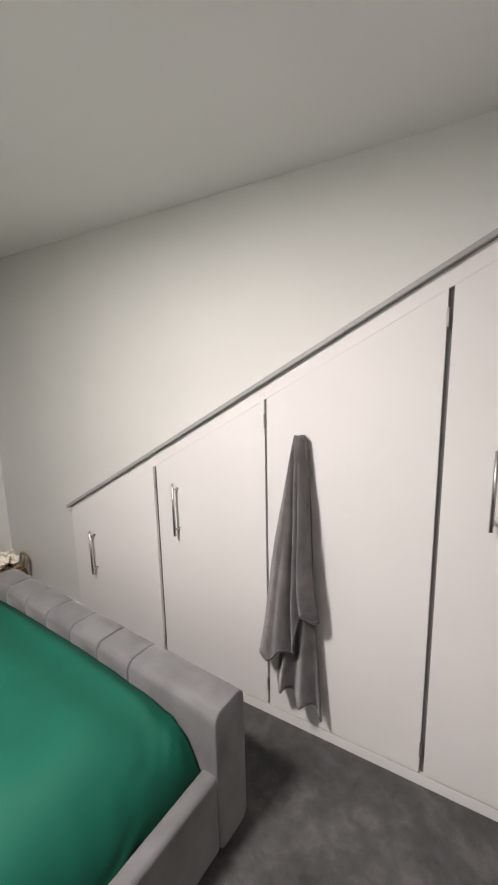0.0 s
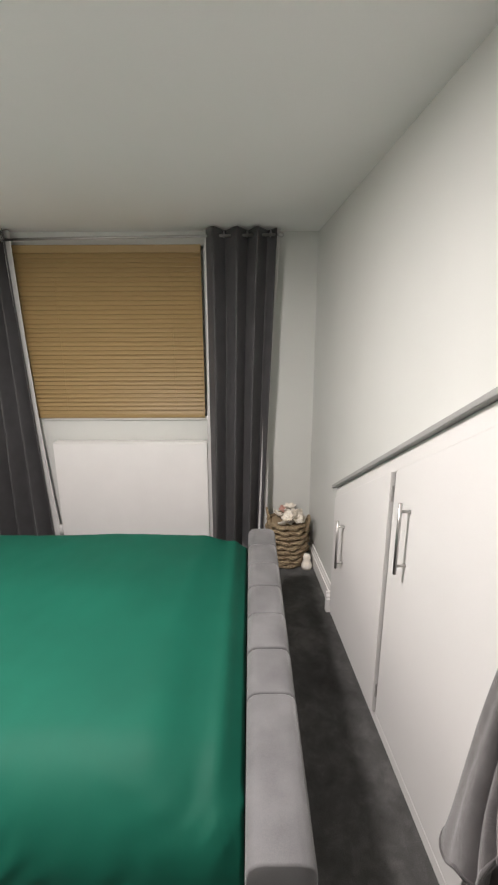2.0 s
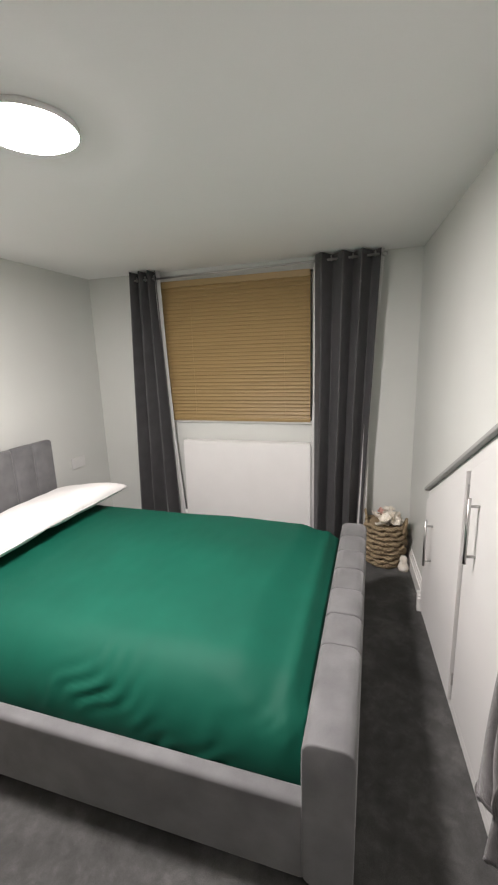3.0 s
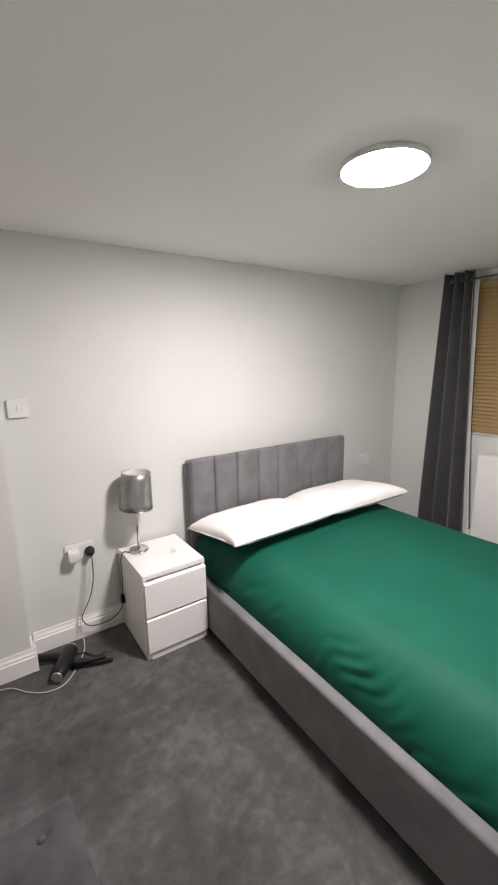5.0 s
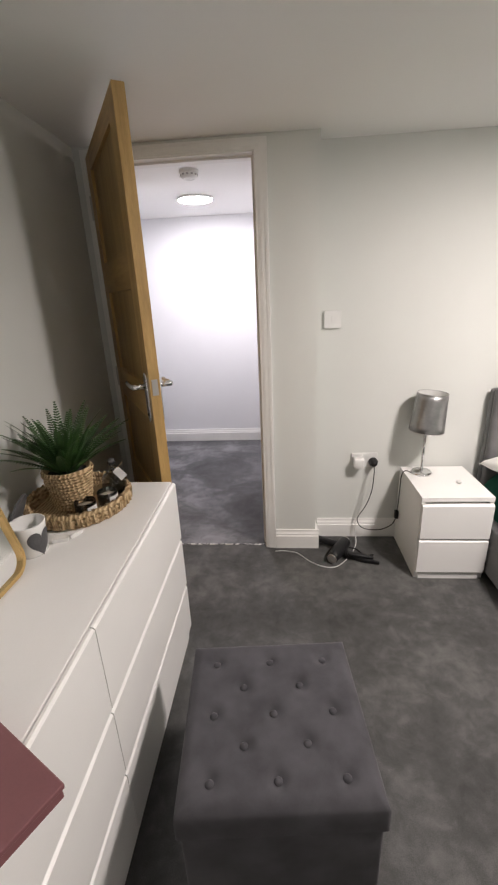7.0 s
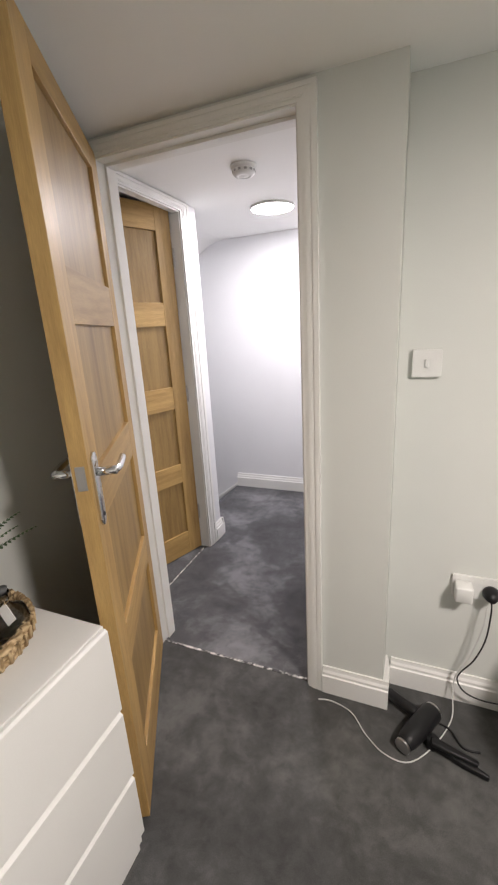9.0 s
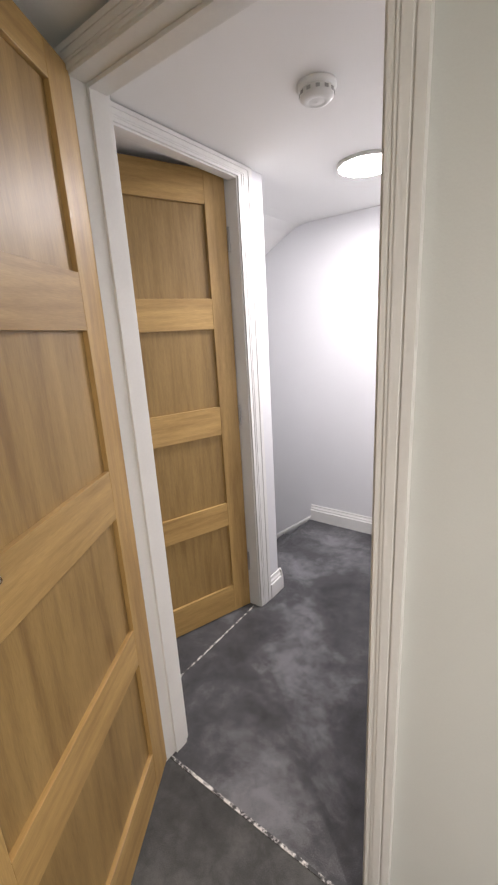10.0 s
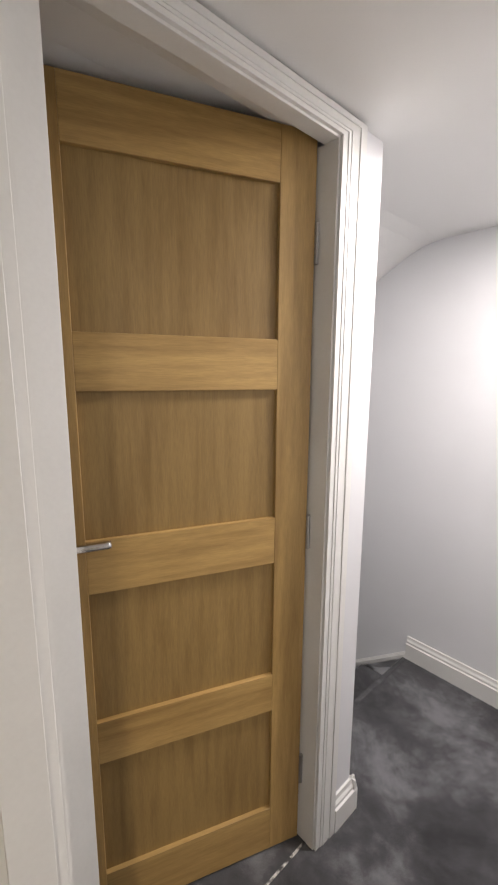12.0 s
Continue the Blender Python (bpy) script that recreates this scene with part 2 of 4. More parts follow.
def box(bm, x0, x1, y0, y1, z0, z1, bevel=0.0, seg=2):
    vs = bmesh.ops.create_cube(bm, size=1, matrix=Matrix.LocRotScale(((x0 + x1) / 2, (y0 + y1) / 2, (z0 + z1) / 2), None, (x1 - x0, y1 - y0, z1 - z0)))["verts"]
    if bevel:
        edges = list({e for v in vs for e in v.link_edges})
        bmesh.ops.bevel(bm, geom=edges, offset=bevel, segments=seg, profile=0.5, affect="EDGES")
    return bm


def boxes(*rows, bevel=0.0):
    bm = bmesh.new()
    for r in rows:
        box(bm, *r, bevel=bevel)
    return bm


def lathe(profile, n=32, bm=None, m=Matrix()):
    """A turned shape from (radius, height) pairs."""
    bm = bm or bmesh.new()
    rings = [[bm.verts.new(m @ Vector((r * math.cos(2 * math.pi * i / n), r * math.sin(2 * math.pi * i / n), z))) for i in range(n)] for r, z in profile]
    for a, b in zip(rings, rings[1:]):
        for i in range(n):
            bm.faces.new((a[i], a[(i + 1) % n], b[(i + 1) % n], b[i]))
    for ring, r in ((rings[0], profile[0][0]), (rings[-1], profile[-1][0])):
        if r > 1e-5:
            bm.faces.new(ring)
    return bm


def tube(points, r, n=8, bm=None):
    """A round bar along points."""
    bm = bm or bmesh.new()
    pts = [Vector(p) for p in points]
    rings = []
    for i, p in enumerate(pts):
        d = (pts[min(i + 1, len(pts) - 1)] - pts[max(i - 1, 0)]).normalized()
        side = d.cross((0, 0, 1) if abs(d.z) < 0.9 else (1, 0, 0)).normalized()
        up = side.cross(d)
        rad = r(i / (len(pts) - 1)) if callable(r) else r
        rings.append([bm.verts.new(p + rad * (math.cos(2 * math.pi * k / n) * side + math.sin(2 * math.pi * k / n) * up)) for k in range(n)])
    for a, b in zip(rings, rings[1:]):
        for k in range(n):
            bm.faces.new((a[k], a[(k + 1) % n], b[(k + 1) % n], b[k]))
    bm.faces.new(rings[0])
    bm.faces.new(rings[-1])
    return bm


def arc(points, steps=12):
    """A smooth line through points."""
    pts = [Vector(p) for p in points]
    out = []
    for i in range(len(pts) - 1):
        a, b, c, d = pts[max(i - 1, 0)], pts[i], pts[i + 1], pts[min(i + 2, len(pts) - 1)]
        for s in range(steps):
            t = s / steps
            out.append(0.5 * (2 * b + (c - a) * t + (2 * a - 5 * b + 4 * c - d) * t * t + (3 * b - a - 3 * c + d) * t ** 3))
    return out + [pts[-1]]


def sheet(fn, nu, nv, bm=None):
    bm = bm or bmesh.new()
    g = [[bm.verts.new(fn(i / nu, j / nv)) for j in range(nv + 1)] for i in range(nu + 1)]
    for i in range(nu):
        for j in range(nv):
            bm.faces.new((g[i][j], g[i + 1][j], g[i + 1][j + 1], g[i][j + 1]))
    return bm


def prism(outline, d0, d1, axis="y", bm=None, bevel=0.0):
    """An outline in the plane across axis, drawn out from d0 to d1."""
    bm = bm or bmesh.new()
    put = {"x": lambda a, b, d: (d, a, b), "y": lambda a, b, d: (a, d, b), "z": lambda a, b, d: (a, b, d)}[axis]
    lo, hi = [[bm.verts.new(put(a, b, d)) for a, b in outline] for d in (d0, d1)]
    k = len(outline)
    faces = [bm.faces.new(lo), bm.faces.new(hi)] + [bm.faces.new((lo[i], lo[(i + 1) % k], hi[(i + 1) % k], hi[i])) for i in range(k)]
    if bevel:
        bmesh.ops.bevel(bm, geom=list({e for f in faces for e in f.edges}), offset=bevel, segments=2, profile=0.5, affect="EDGES")
    return bm


def thick(ob, t, offset=0.0, level=0):
    s = ob.modifiers.new("thickness", "SOLIDIFY")
    s.thickness, s.offset = t, offset
    if level:
        d = ob.modifiers.new("smooth", "SUBSURF")
        d.levels = d.render_levels = level
    return ob


def rounded(w, h, r, n=6, x0=0.0, z0=0.0):
    """A rectangle with round corners."""
    out = []
    for cx, cz, a in ((w - r, r, -90), (w - r, h - r, 0), (r, h - r, 90), (r, r, 180)):
        for i in range(n + 1):
            t = radians(a + 90 * i / n)
            out.append((x0 + cx + r * math.cos(t), z0 + cz + r * math.sin(t)))
    return out


def smoothstep(a, b, x):
    t = min(1, max(0, (x - a) / (b - a)))
    return t * t * (3 - 2 * t)


def structure(ob, label, category):
    return tagged(ob, label, category, "", "structure")


# ---- the shell ----
structure(part("floor", boxes((-0.2, XE + 0.1, 0.115, 3.0, -0.12, 0), (-0.2, 3.1, -0.1, 0.115, -0.12, 0)), M_CARPET), "dark grey short-pile bedroom carpet with brushed patches", "floor")
structure(part("floor_hall", boxes((3.0, 4.206, -1.98, 0.111, -0.12, 0)), M_CARPET2), "dark grey hall carpet with brushed lighter patches", "floor")
structure(part("floor_landing", boxes((4.206, 4.445, -1.98, -0.85, -0.12, 0)), M_CARPET2), "dark grey carpet at the head of the stairs", "floor")
structure(part("floor_second_room", boxes((4.206, 6.3, -0.85, 1.7, -0.12, 0)), M_CARPET2), "dark grey carpet of the unlit second room", "floor")
structure(part("threshold_strip", boxes((DX0, DX1, 0.108, 0.118, -0.002, 0.003)), M_WORN), "worn pale carpet joint across the doorway", "threshold")
structure(part("threshold_strip", boxes((4.206, 4.213, EY0, EY1, -0.002, 0.003)), M_WORN), "worn pale carpet joint across the second doorway", "threshold")
structure(part("ceiling", boxes((-0.2, XE + 0.05, -0.05, 2.9, CZ, CZ + 0.2)), M_CEIL), "plain matt white bedroom ceiling", "ceiling")
structure(part("ceiling_hall", prism([(3.05, HZ), (4.42, HZ), (4.5, HZ - 0.012), (4.58, HZ - 0.045), (5.7, HZ - 0.66), (5.7, 2.4), (3.05, 2.4)], -1.9, -0.05), M_CEIL), "white hall ceiling sloping down over the stairs", "ceiling")
structure(part("ceiling_second_room", boxes((4.24, 6.2, -0.80, 1.65, 2.42, 2.55)), M_CEIL), "unlit ceiling of the room behind the second door", "ceiling")

WY0, WY1, WZ0, WZ1 = 0.72, 1.815, 0.968, 2.02
structure(part("wall_west", boxes((-0.22, 0, -0.12, WY0, -0.05, 2.3), (-0.22, 0, WY1, 2.7, -0.05, 2.3), (-0.22, 0, WY0, WY1, -0.05, WZ0), (-0.22, 0, WY0, WY1, WZ1, 2.3)), M_WALL), "pale grey painted window wall", "wall")
structure(part("wall_north", boxes((-0.1, XE + 0.15, 0, 0.16, -0.05, 2.3)), M_WALL), "pale painted wall above the sloping cupboards", "wall").matrix_basis = NORTH
structure(part("wall_east", boxes((XE, XE + 0.12, BULGE, 2.9, -0.05, 2.3)), M_WALL), "pale grey painted wall behind the chest of drawers", "wall")
structure(part("wall_south", boxes((0, PX, -0.12, 0, -0.05, 2.3), (PX, DX0 - 0.03, 0.03, BULGE, -0.05, 2.3), (DX1 + 0.03, XE + 0.12, 0.03, BULGE, -0.05, 2.3), (DX0 - 0.03, DX1 + 0.03, 0.03, BULGE, DHEAD + 0.03, 2.3), (PX + 0.001, 3.1, -0.12, 0.03, -0.05, 2.3)), M_WALL), "pale grey painted wall with the bedroom doorway", "wall")
structure(part("wall_hall_west", boxes((3.0, 3.1, -1.98, -0.12, -0.05, 2.4)), M_HALL), "plain pale hall wall", "wall")
structure(part("wall_hall_south", boxes((3.1, 6.3, HS - 0.15, HS, -1.6, 2.4)), M_HALL), "pale cool-white hall wall beside the stairs", "wall")
structure(part("wall_hall_east", boxes((HX, HX + 0.1, -0.935, EY0 - 0.03, -0.05, 2.4), (HX, HX + 0.1, EY1 + 0.03, 0.03, -0.05, 2.4), (HX, HX + 0.1, EY0 - 0.03, EY1 + 0.03, EHEAD + 0.05, 2.4), (HX + 0.1, 6.3, -0.935, -0.79, -1.6, 2.4)), M_HALL), "white hall wall with the second doorway", "wall")
structure(part("wall_second_room", boxes((6.2, 6.3, -1.83, 1.7, -1.6, 2.4), (4.2, 6.3, 1.65, 1.75, -0.05, 2.42), (4.206, 4.24, 0.135, 1.65, -0.05, 2.42)), M_WALL), "dim wall of the room behind the second door", "wall")


# ---- skirting and door trim ----
def skirt(name, p, q, into, h=0.12, t=0.02, label="white moulded skirting board"):
    """A moulded board from p to q; into: the side on which the room lies."""
    p, q, into = Vector((*p, 0)) if len(p) == 2 else Vector(p), Vector((*q, 0)) if len(q) == 2 else Vector(q), Vector((*into, 0))
    prof = [(0, 0), (t, 0), (t, h * 0.68), (t * 0.72, h * 0.71), (t * 0.72, h * 0.8), (t * 0.45, h * 0.88), (t * 0.35, h), (0, h)]
    bm = bmesh.new()
    a, b = [[bm.verts.new(e + into * u + Vector((0, 0, v))) for u, v in prof] for e in (p, q)]
    k = len(prof)
    bm.faces.new(a), bm.faces.new(b)
    for i in range(k):
        bm.faces.new((a[i], a[(i + 1) % k], b[(i + 1) % k], b[i]))
    return structure(part(name, bm, M_TRIM), label, "skirting board")


skirt("baseboard", (0.002, 0.002), (PX - 0.022, 0.002), (0, 1))
skirt("baseboard", (PX - 0.001, 0.0), (PX - 0.001, BULGE + 0.0005), (-1, 0))
skirt("baseboard", (PX - 0.021, BULGE + 0.001), (DX0 - 0.064, BULGE + 0.001), (0, 1))
skirt("baseboard", (0.001, 0.02), (0.001, 2.5), (1, 0))
skirt("baseboard", (0.02, -0.001), (0.695, -0.001), (0, -1), h=0.115).matrix_basis = NORTH
skirt("baseboard", (0.696, 0.0), (0.696, -0.05), (1, 0), h=0.115, t=0.03).matrix_basis = NORTH
skirt("baseboard", (XE - 0.001, 0.2), (XE - 0.001, 2.7), (-1, 0))
skirt("baseboard", (3.1, HS + 0.001), (4.432, HS + 0.001), (0, 1), h=0.125)
skirt("baseboard", (4.432, HS + 0.001, 0.0), (5.7, HS + 0.001, -0.96), (0, 1), h=0.035, label="white skirting following the stairs down")
skirt("baseboard", (HX - 0.001, -0.955), (HX - 0.001, EY0 - 0.096), (-1, 0), h=0.125, t=0.022)
skirt("baseboard", (HX - 0.022, -0.936), (HX + 0.14, -0.936), (0, -1), h=0.125)


def architrave(name, outer, inner, face, out, axis, label):
    """Moulded trim round three sides of an opening; outer and inner: (low, high, head)."""
    a0, a1, ah = outer
    b0, b1, bh = inner
    bm = bmesh.new()
    for t0, t1, depth in ((0.0, 0.22, 0.011), (0.22, 0.34, 0.0135), (0.34, 0.62, 0.0155), (0.62, 0.72, 0.0142), (0.72, 1.0, 0.0175)):
        mixed = lambda u, v, t: u + (v - u) * t
        lo0, lo1 = mixed(b0, a0, t0), mixed(b0, a0, t1)
        hi0, hi1 = mixed(b1, a1, t0), mixed(b1, a1, t1)
        h0, h1 = mixed(bh, ah, t0), mixed(bh, ah, t1)
        f0, f1 = sorted((face, face + out * depth))
        if axis == "x":
            box(bm, lo1, lo0, f0, f1, 0, h0), box(bm, hi0, hi1, f0, f1, 0, h0), box(bm, lo1, hi1, f0, f1, h0, h1)
        else:
            box(bm, f0, f1, lo1, lo0, 0, h0), box(bm, f0, f1, hi0, hi1, 0, h0), box(bm, f0, f1, lo1, hi1, h0, h1)
    return structure(part(name, bm, M_TRIM), label, "door frame")


def lining(name, label, jambs, heads):
    d = thing(name, Matrix(), label, "door frame", kind="structure")
    for r in jambs:
        part("jamb", boxes(r, bevel=0.0008), M_TRIM, d)
    for r in heads:
        part("head", boxes(r, bevel=0.0008), M_TRIM, d)


lining("door_lining", "white painted door lining with stops", ((DX0 - 0.03, DX0, 0.025, 0.135, 0, DHEAD), (DX1, DX1 + 0.03, 0.025, 0.135, 0, DHEAD), (DX0, DX0 + 0.01, 0.04, 0.09, 0, DHEAD - 0.01), (DX1 - 0.01, DX1, 0.04, 0.09, 0, DHEAD - 0.01)),
       ((DX0 - 0.03, DX1 + 0.03, 0.025, 0.135, DHEAD, DHEAD + 0.03), (DX0, DX1, 0.04, 0.09, DHEAD - 0.01, DHEAD)))
architrave("architrave", (DX0 - 0.062, DX1 + 0.062, DHEAD + 0.05), (DX0 - 0.006, DX1 + 0.006, DHEAD + 0.006), BULGE, 1, "x", "white moulded architrave round the bedroom doorway")
architrave("architrave", (DX0 - 0.05, DX1 + 0.05, DHEAD + 0.05), (DX0 - 0.006, DX1 + 0.006, DHEAD + 0.006), 0.03, -1, "x", "white moulded architrave on the hall side")
lining("door_lining", "white painted lining of the second doorway", ((HX - 0.004, HX + 0.104, EY0 - 0.03, EY0, 0, EHEAD), (HX - 0.004, HX + 0.104, EY1, EY1 + 0.03, 0, EHEAD)),
       ((HX - 0.004, HX + 0.04, EY0 - 0.03, EY1 + 0.03, EHEAD, EHEAD + 0.034), (HX + 0.04, HX + 0.104, EY0 - 0.03, EY1 + 0.03, EHEAD + 0.034, EHEAD + 0.05)))
architrave("architrave", (EY0 - 0.095, EY1 + 0.085, EHEAD + 0.052), (EY0 - 0.006, EY1 + 0.006, EHEAD + 0.006), HX - 0.002, -1, "y", "white moulded architrave round the second doorway")

# ---- stairs ----
stairs = thing("staircase", pose(4.445, HS, 0), "dark carpeted stairs going down beside the wall", "stairs", kind="structure")
for i in range(6):
    part("step", boxes((i * 0.235, i * 0.235 + 0.25, 0.005, 0.90, -0.19 * (i + 1) - 0.3, -0.19 * (i + 1)), bevel=0.006), M_CARPET2, stairs)
part("nosing", boxes((-0.03, 0.004, 0.025, 0.90, -0.19, 0.001), bevel=0.008), M_CARPET2, stairs)


# ---- doors ----
PANELS = ((0.161, 0.513), (0.635, 0.990), (1.125, 1.478), (1.607, 1.978))


def handle_set(parent, x, y, out, toward):
    """A lever on a long plate; out: the face's side, toward: the way the lever points."""
    h = part("handle_plate", prism(rounded(0.04, 0.19, 0.019, 8, x - 0.02, 0.992), min(y, y + out * 0.008), max(y, y + out * 0.008), "y", bevel=0.002), M_CHROME, parent, "polished chrome handle plate", True)
    bm = lathe([(0.011, 0), (0.011, 0.045), (0.009, 0.048)], 16, m=Matrix.Translation((x, y + out * 0.008, 1.132)) @ Euler((radians(-90 * out), 0, 0)).to_matrix().to_4x4())
    tube(arc([(x, y + out * 0.05, 1.132), (x + toward * 0.02, y + out * 0.055, 1.1322), (x + toward * 0.06, y + out * 0.055, 1.1324), (x + toward * 0.11, y + out * 0.052, 1.1322)], 5), 0.0095, 12, bm)
    part("lever", bm, M_CHROME, h, "polished chrome lever", True)
    part("keyhole", lathe([(0.006, 0), (0.006, 0.002)], 12, m=Matrix.Translation((x, y + out * 0.0085, 1.02)) @ Euler((radians(-90 * out), 0, 0)).to_matrix().to_4x4()), M_DARKPL, h)


def door(name, m, w, top, label, sign):
    """A four-panel shaker leaf. Its hinge edge is the local z axis and it runs along sign * x."""
    d = thing(name, m, label, "door", kind="structure")
    st, th = 0.10, 0.040
    sx = lambda a, b: (min(sign * a, sign * b), max(sign * a, sign * b))
    part("stile", boxes((*sx(-0.010 if sign < 0 else 0, st), -th / 2, th / 2, 0.008, top), bevel=0.0015), M_OAKV, d)
    part("stile", boxes((*sx(w - st, w), -th / 2, th / 2, 0.008, top), bevel=0.0015), M_OAKV, d)
    edges = [0.008] + [v for p in PANELS for v in p] + [top]
    for z0, z1 in zip(edges[0::2], edges[1::2]):
        part("rail", boxes((*sx(st, w - st), -th / 2 + 0.0004, th / 2 - 0.0004, z0, z1), bevel=0.0012), M_OAKH, d)
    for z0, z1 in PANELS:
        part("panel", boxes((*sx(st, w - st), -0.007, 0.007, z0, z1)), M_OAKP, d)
    for out in (-1, 1):
        handle_set(d, sign * (w - (0.046 if sign > 0 else 0.040)), out * th / 2, out, -sign)
    part("latch_plate", boxes((*sx(w, w + 0.002), -0.011, 0.011, 1.10, 1.16)), M_STEEL, d, "steel latch plate in the door's edge")
    for z in (0.22, 1.02, 1.80):
        part("hinge", tube([(-sign * 0.004, th / 2 + 0.002, z), (-sign * 0.004, th / 2 + 0.002, z + 0.1)], 0.006, 10, boxes((*sx(-0.003, 0), -th / 2 + 0.004, th / 2, z, z + 0.1))), M_STEEL, d, "steel butt hinge")
    return d


# bedroom door: hinge at the east jamb, standing open against the chest
door("door_1", pose(4.003, 0.140, 0, 0, 0, -59.65), 0.738, 2.05, "open oak four-panel door with chrome lever handle", -1)
# second door: hinge at the south jamb, ajar into the dark room
door("door_2", pose(4.254, -0.733, 0, 0, 0, 69.6), 0.69, 2.108, "oak four-panel door standing ajar off the hall", 1)

# ---- window, blind, radiator, curtains ----
win = thing("window_1", pose(-0.13, WY0, WZ0), "white framed window behind a lowered blind at night", "window", kind="structure")
W, H = WY1 - WY0, WZ1 - WZ0
part("window_frame", boxes((0, 0.06, 0, W, 0, 0.06), (0, 0.06, 0, W, H - 0.06, H), (0, 0.06, 0, 0.06, 0.06, H - 0.06), (0, 0.06, W - 0.06, W, 0.06, H - 0.06), (0, 0.06, W / 2 - 0.03, W / 2 + 0.03, 0.06, H - 0.06), bevel=0.003), M_TRIM, win)
for y0 in (0.06, W / 2 + 0.03):
    part("pane", boxes((0.025, 0.031, y0, y0 + W / 2 - 0.09, 0.06, H - 0.06)), M_GLASS, win).visible_shadow = False
part("window_sill", boxes((0.06, 0.15, -0.0, W, -0.02, 0.004), bevel=0.004), M_TRIM, win, "white painted sill")

blind = thing("slatted_blind", pose(0.014, WY0, WZ0), "ochre slatted blind lowered and closed in the window", "blind")
part("headrail", boxes((-0.010, 0.02, -0.105, W - 0.012, H - 0.045, H), bevel=0.003), M_BLIND, blind, "ochre headrail")
slat = prism([(0.0125, -0.0175), (0.0155, -0.0168), (0.0165, -0.0125), (0.004, 0.0135), (-0.004, 0.0138), (-0.005, 0.0115)], -0.10, W - 0.014, "y")
first = part("slat", slat, M_BLIND, blind)
count = 36
first.matrix_basis = pose(0, 0, 0.035)
for i in range(1, count):
    shared("slat", first, blind, pose(0, 0, 0.035 + i * (H - 0.09) / (count - 1)))
part("bottom_rail", boxes((-0.008, 0.018, -0.10, W - 0.014, -0.004, 0.018), bevel=0.003), M_BLIND, blind, "ochre bottom rail")
for y in (0.18, W - 0.2):
    part("ladder_cord", tube([(0.018, y, 0.01), (0.018, y, H - 0.04)], 0.0012, 6), M_BLIND, blind)

radiator = thing("radiator", pose(0.0, 0.805, 0.0), "white flat-fronted panel radiator under the window", "radiator")
part("front_panel", boxes((0.085, 0.1, 0, 1.005, 0.13, 0.806), bevel=0.006), M_RADI, radiator)
part("back_panel", boxes((0.035, 0.05, 0.005, 1.0, 0.13, 0.80), bevel=0.006), M_RADI, radiator)
part("top_grille", boxes((0.036, 0.1, 0.0, 1.005, 0.807, 0.814), bevel=0.002), M_RADI, radiator, "white top grille")
for y in (-0.004, 1.001):
    part("side_panel", boxes((0.036, 0.1, y, y + 0.008, 0.13, 0.807), bevel=0.002), M_RADI, radiator)
part("valve", lathe([(0.015, 0), (0.015, 0.03), (0.02, 0.035), (0.02, 0.08), (0.012, 0.09)], 16, m=Matrix.Translation((0.07, -0.03, 0.13))), M_PLASTIC, radiator, "white thermostat valve", True)
part("pipe", tube([(0.07, -0.03, 0.0), (0.07, -0.03, 0.14)], 0.008, 10), M_CHROME, radiator)
for y in (0.15, 0.8):
    part("bracket", boxes((0.0, 0.036, y, y + 0.03, 0.25, 0.75)), M_RADI, radiator)

rod = thing("curtain_rod", pose(0.095, 0.47, 2.034), "thin brushed steel curtain rod under the ceiling", "curtain rod")
part("rod", tube([(0, 0, 0), (0, 1.80, 0.022)], 0.008, 12), M_STEEL, rod, smooth=True)
for y in (0.0, 1.80):
    part("finial", lathe([(0.008, -0.005), (0.014, 0.0), (0.014, 0.02), (0.006, 0.026)], 14, m=Matrix.Translation((0, y, y * 0.0129)) @ Euler((radians(90 if y == 0 else -90), 0, 0)).to_matrix().to_4x4()), M_STEEL, rod, smooth=True)
for y in (0.1, 1.72):
    part("bracket", boxes((-0.095, 0.0, y - 0.006, y + 0.006, -0.006 + y * 0.0129, 0.006 + y * 0.0129)), M_STEEL, rod)


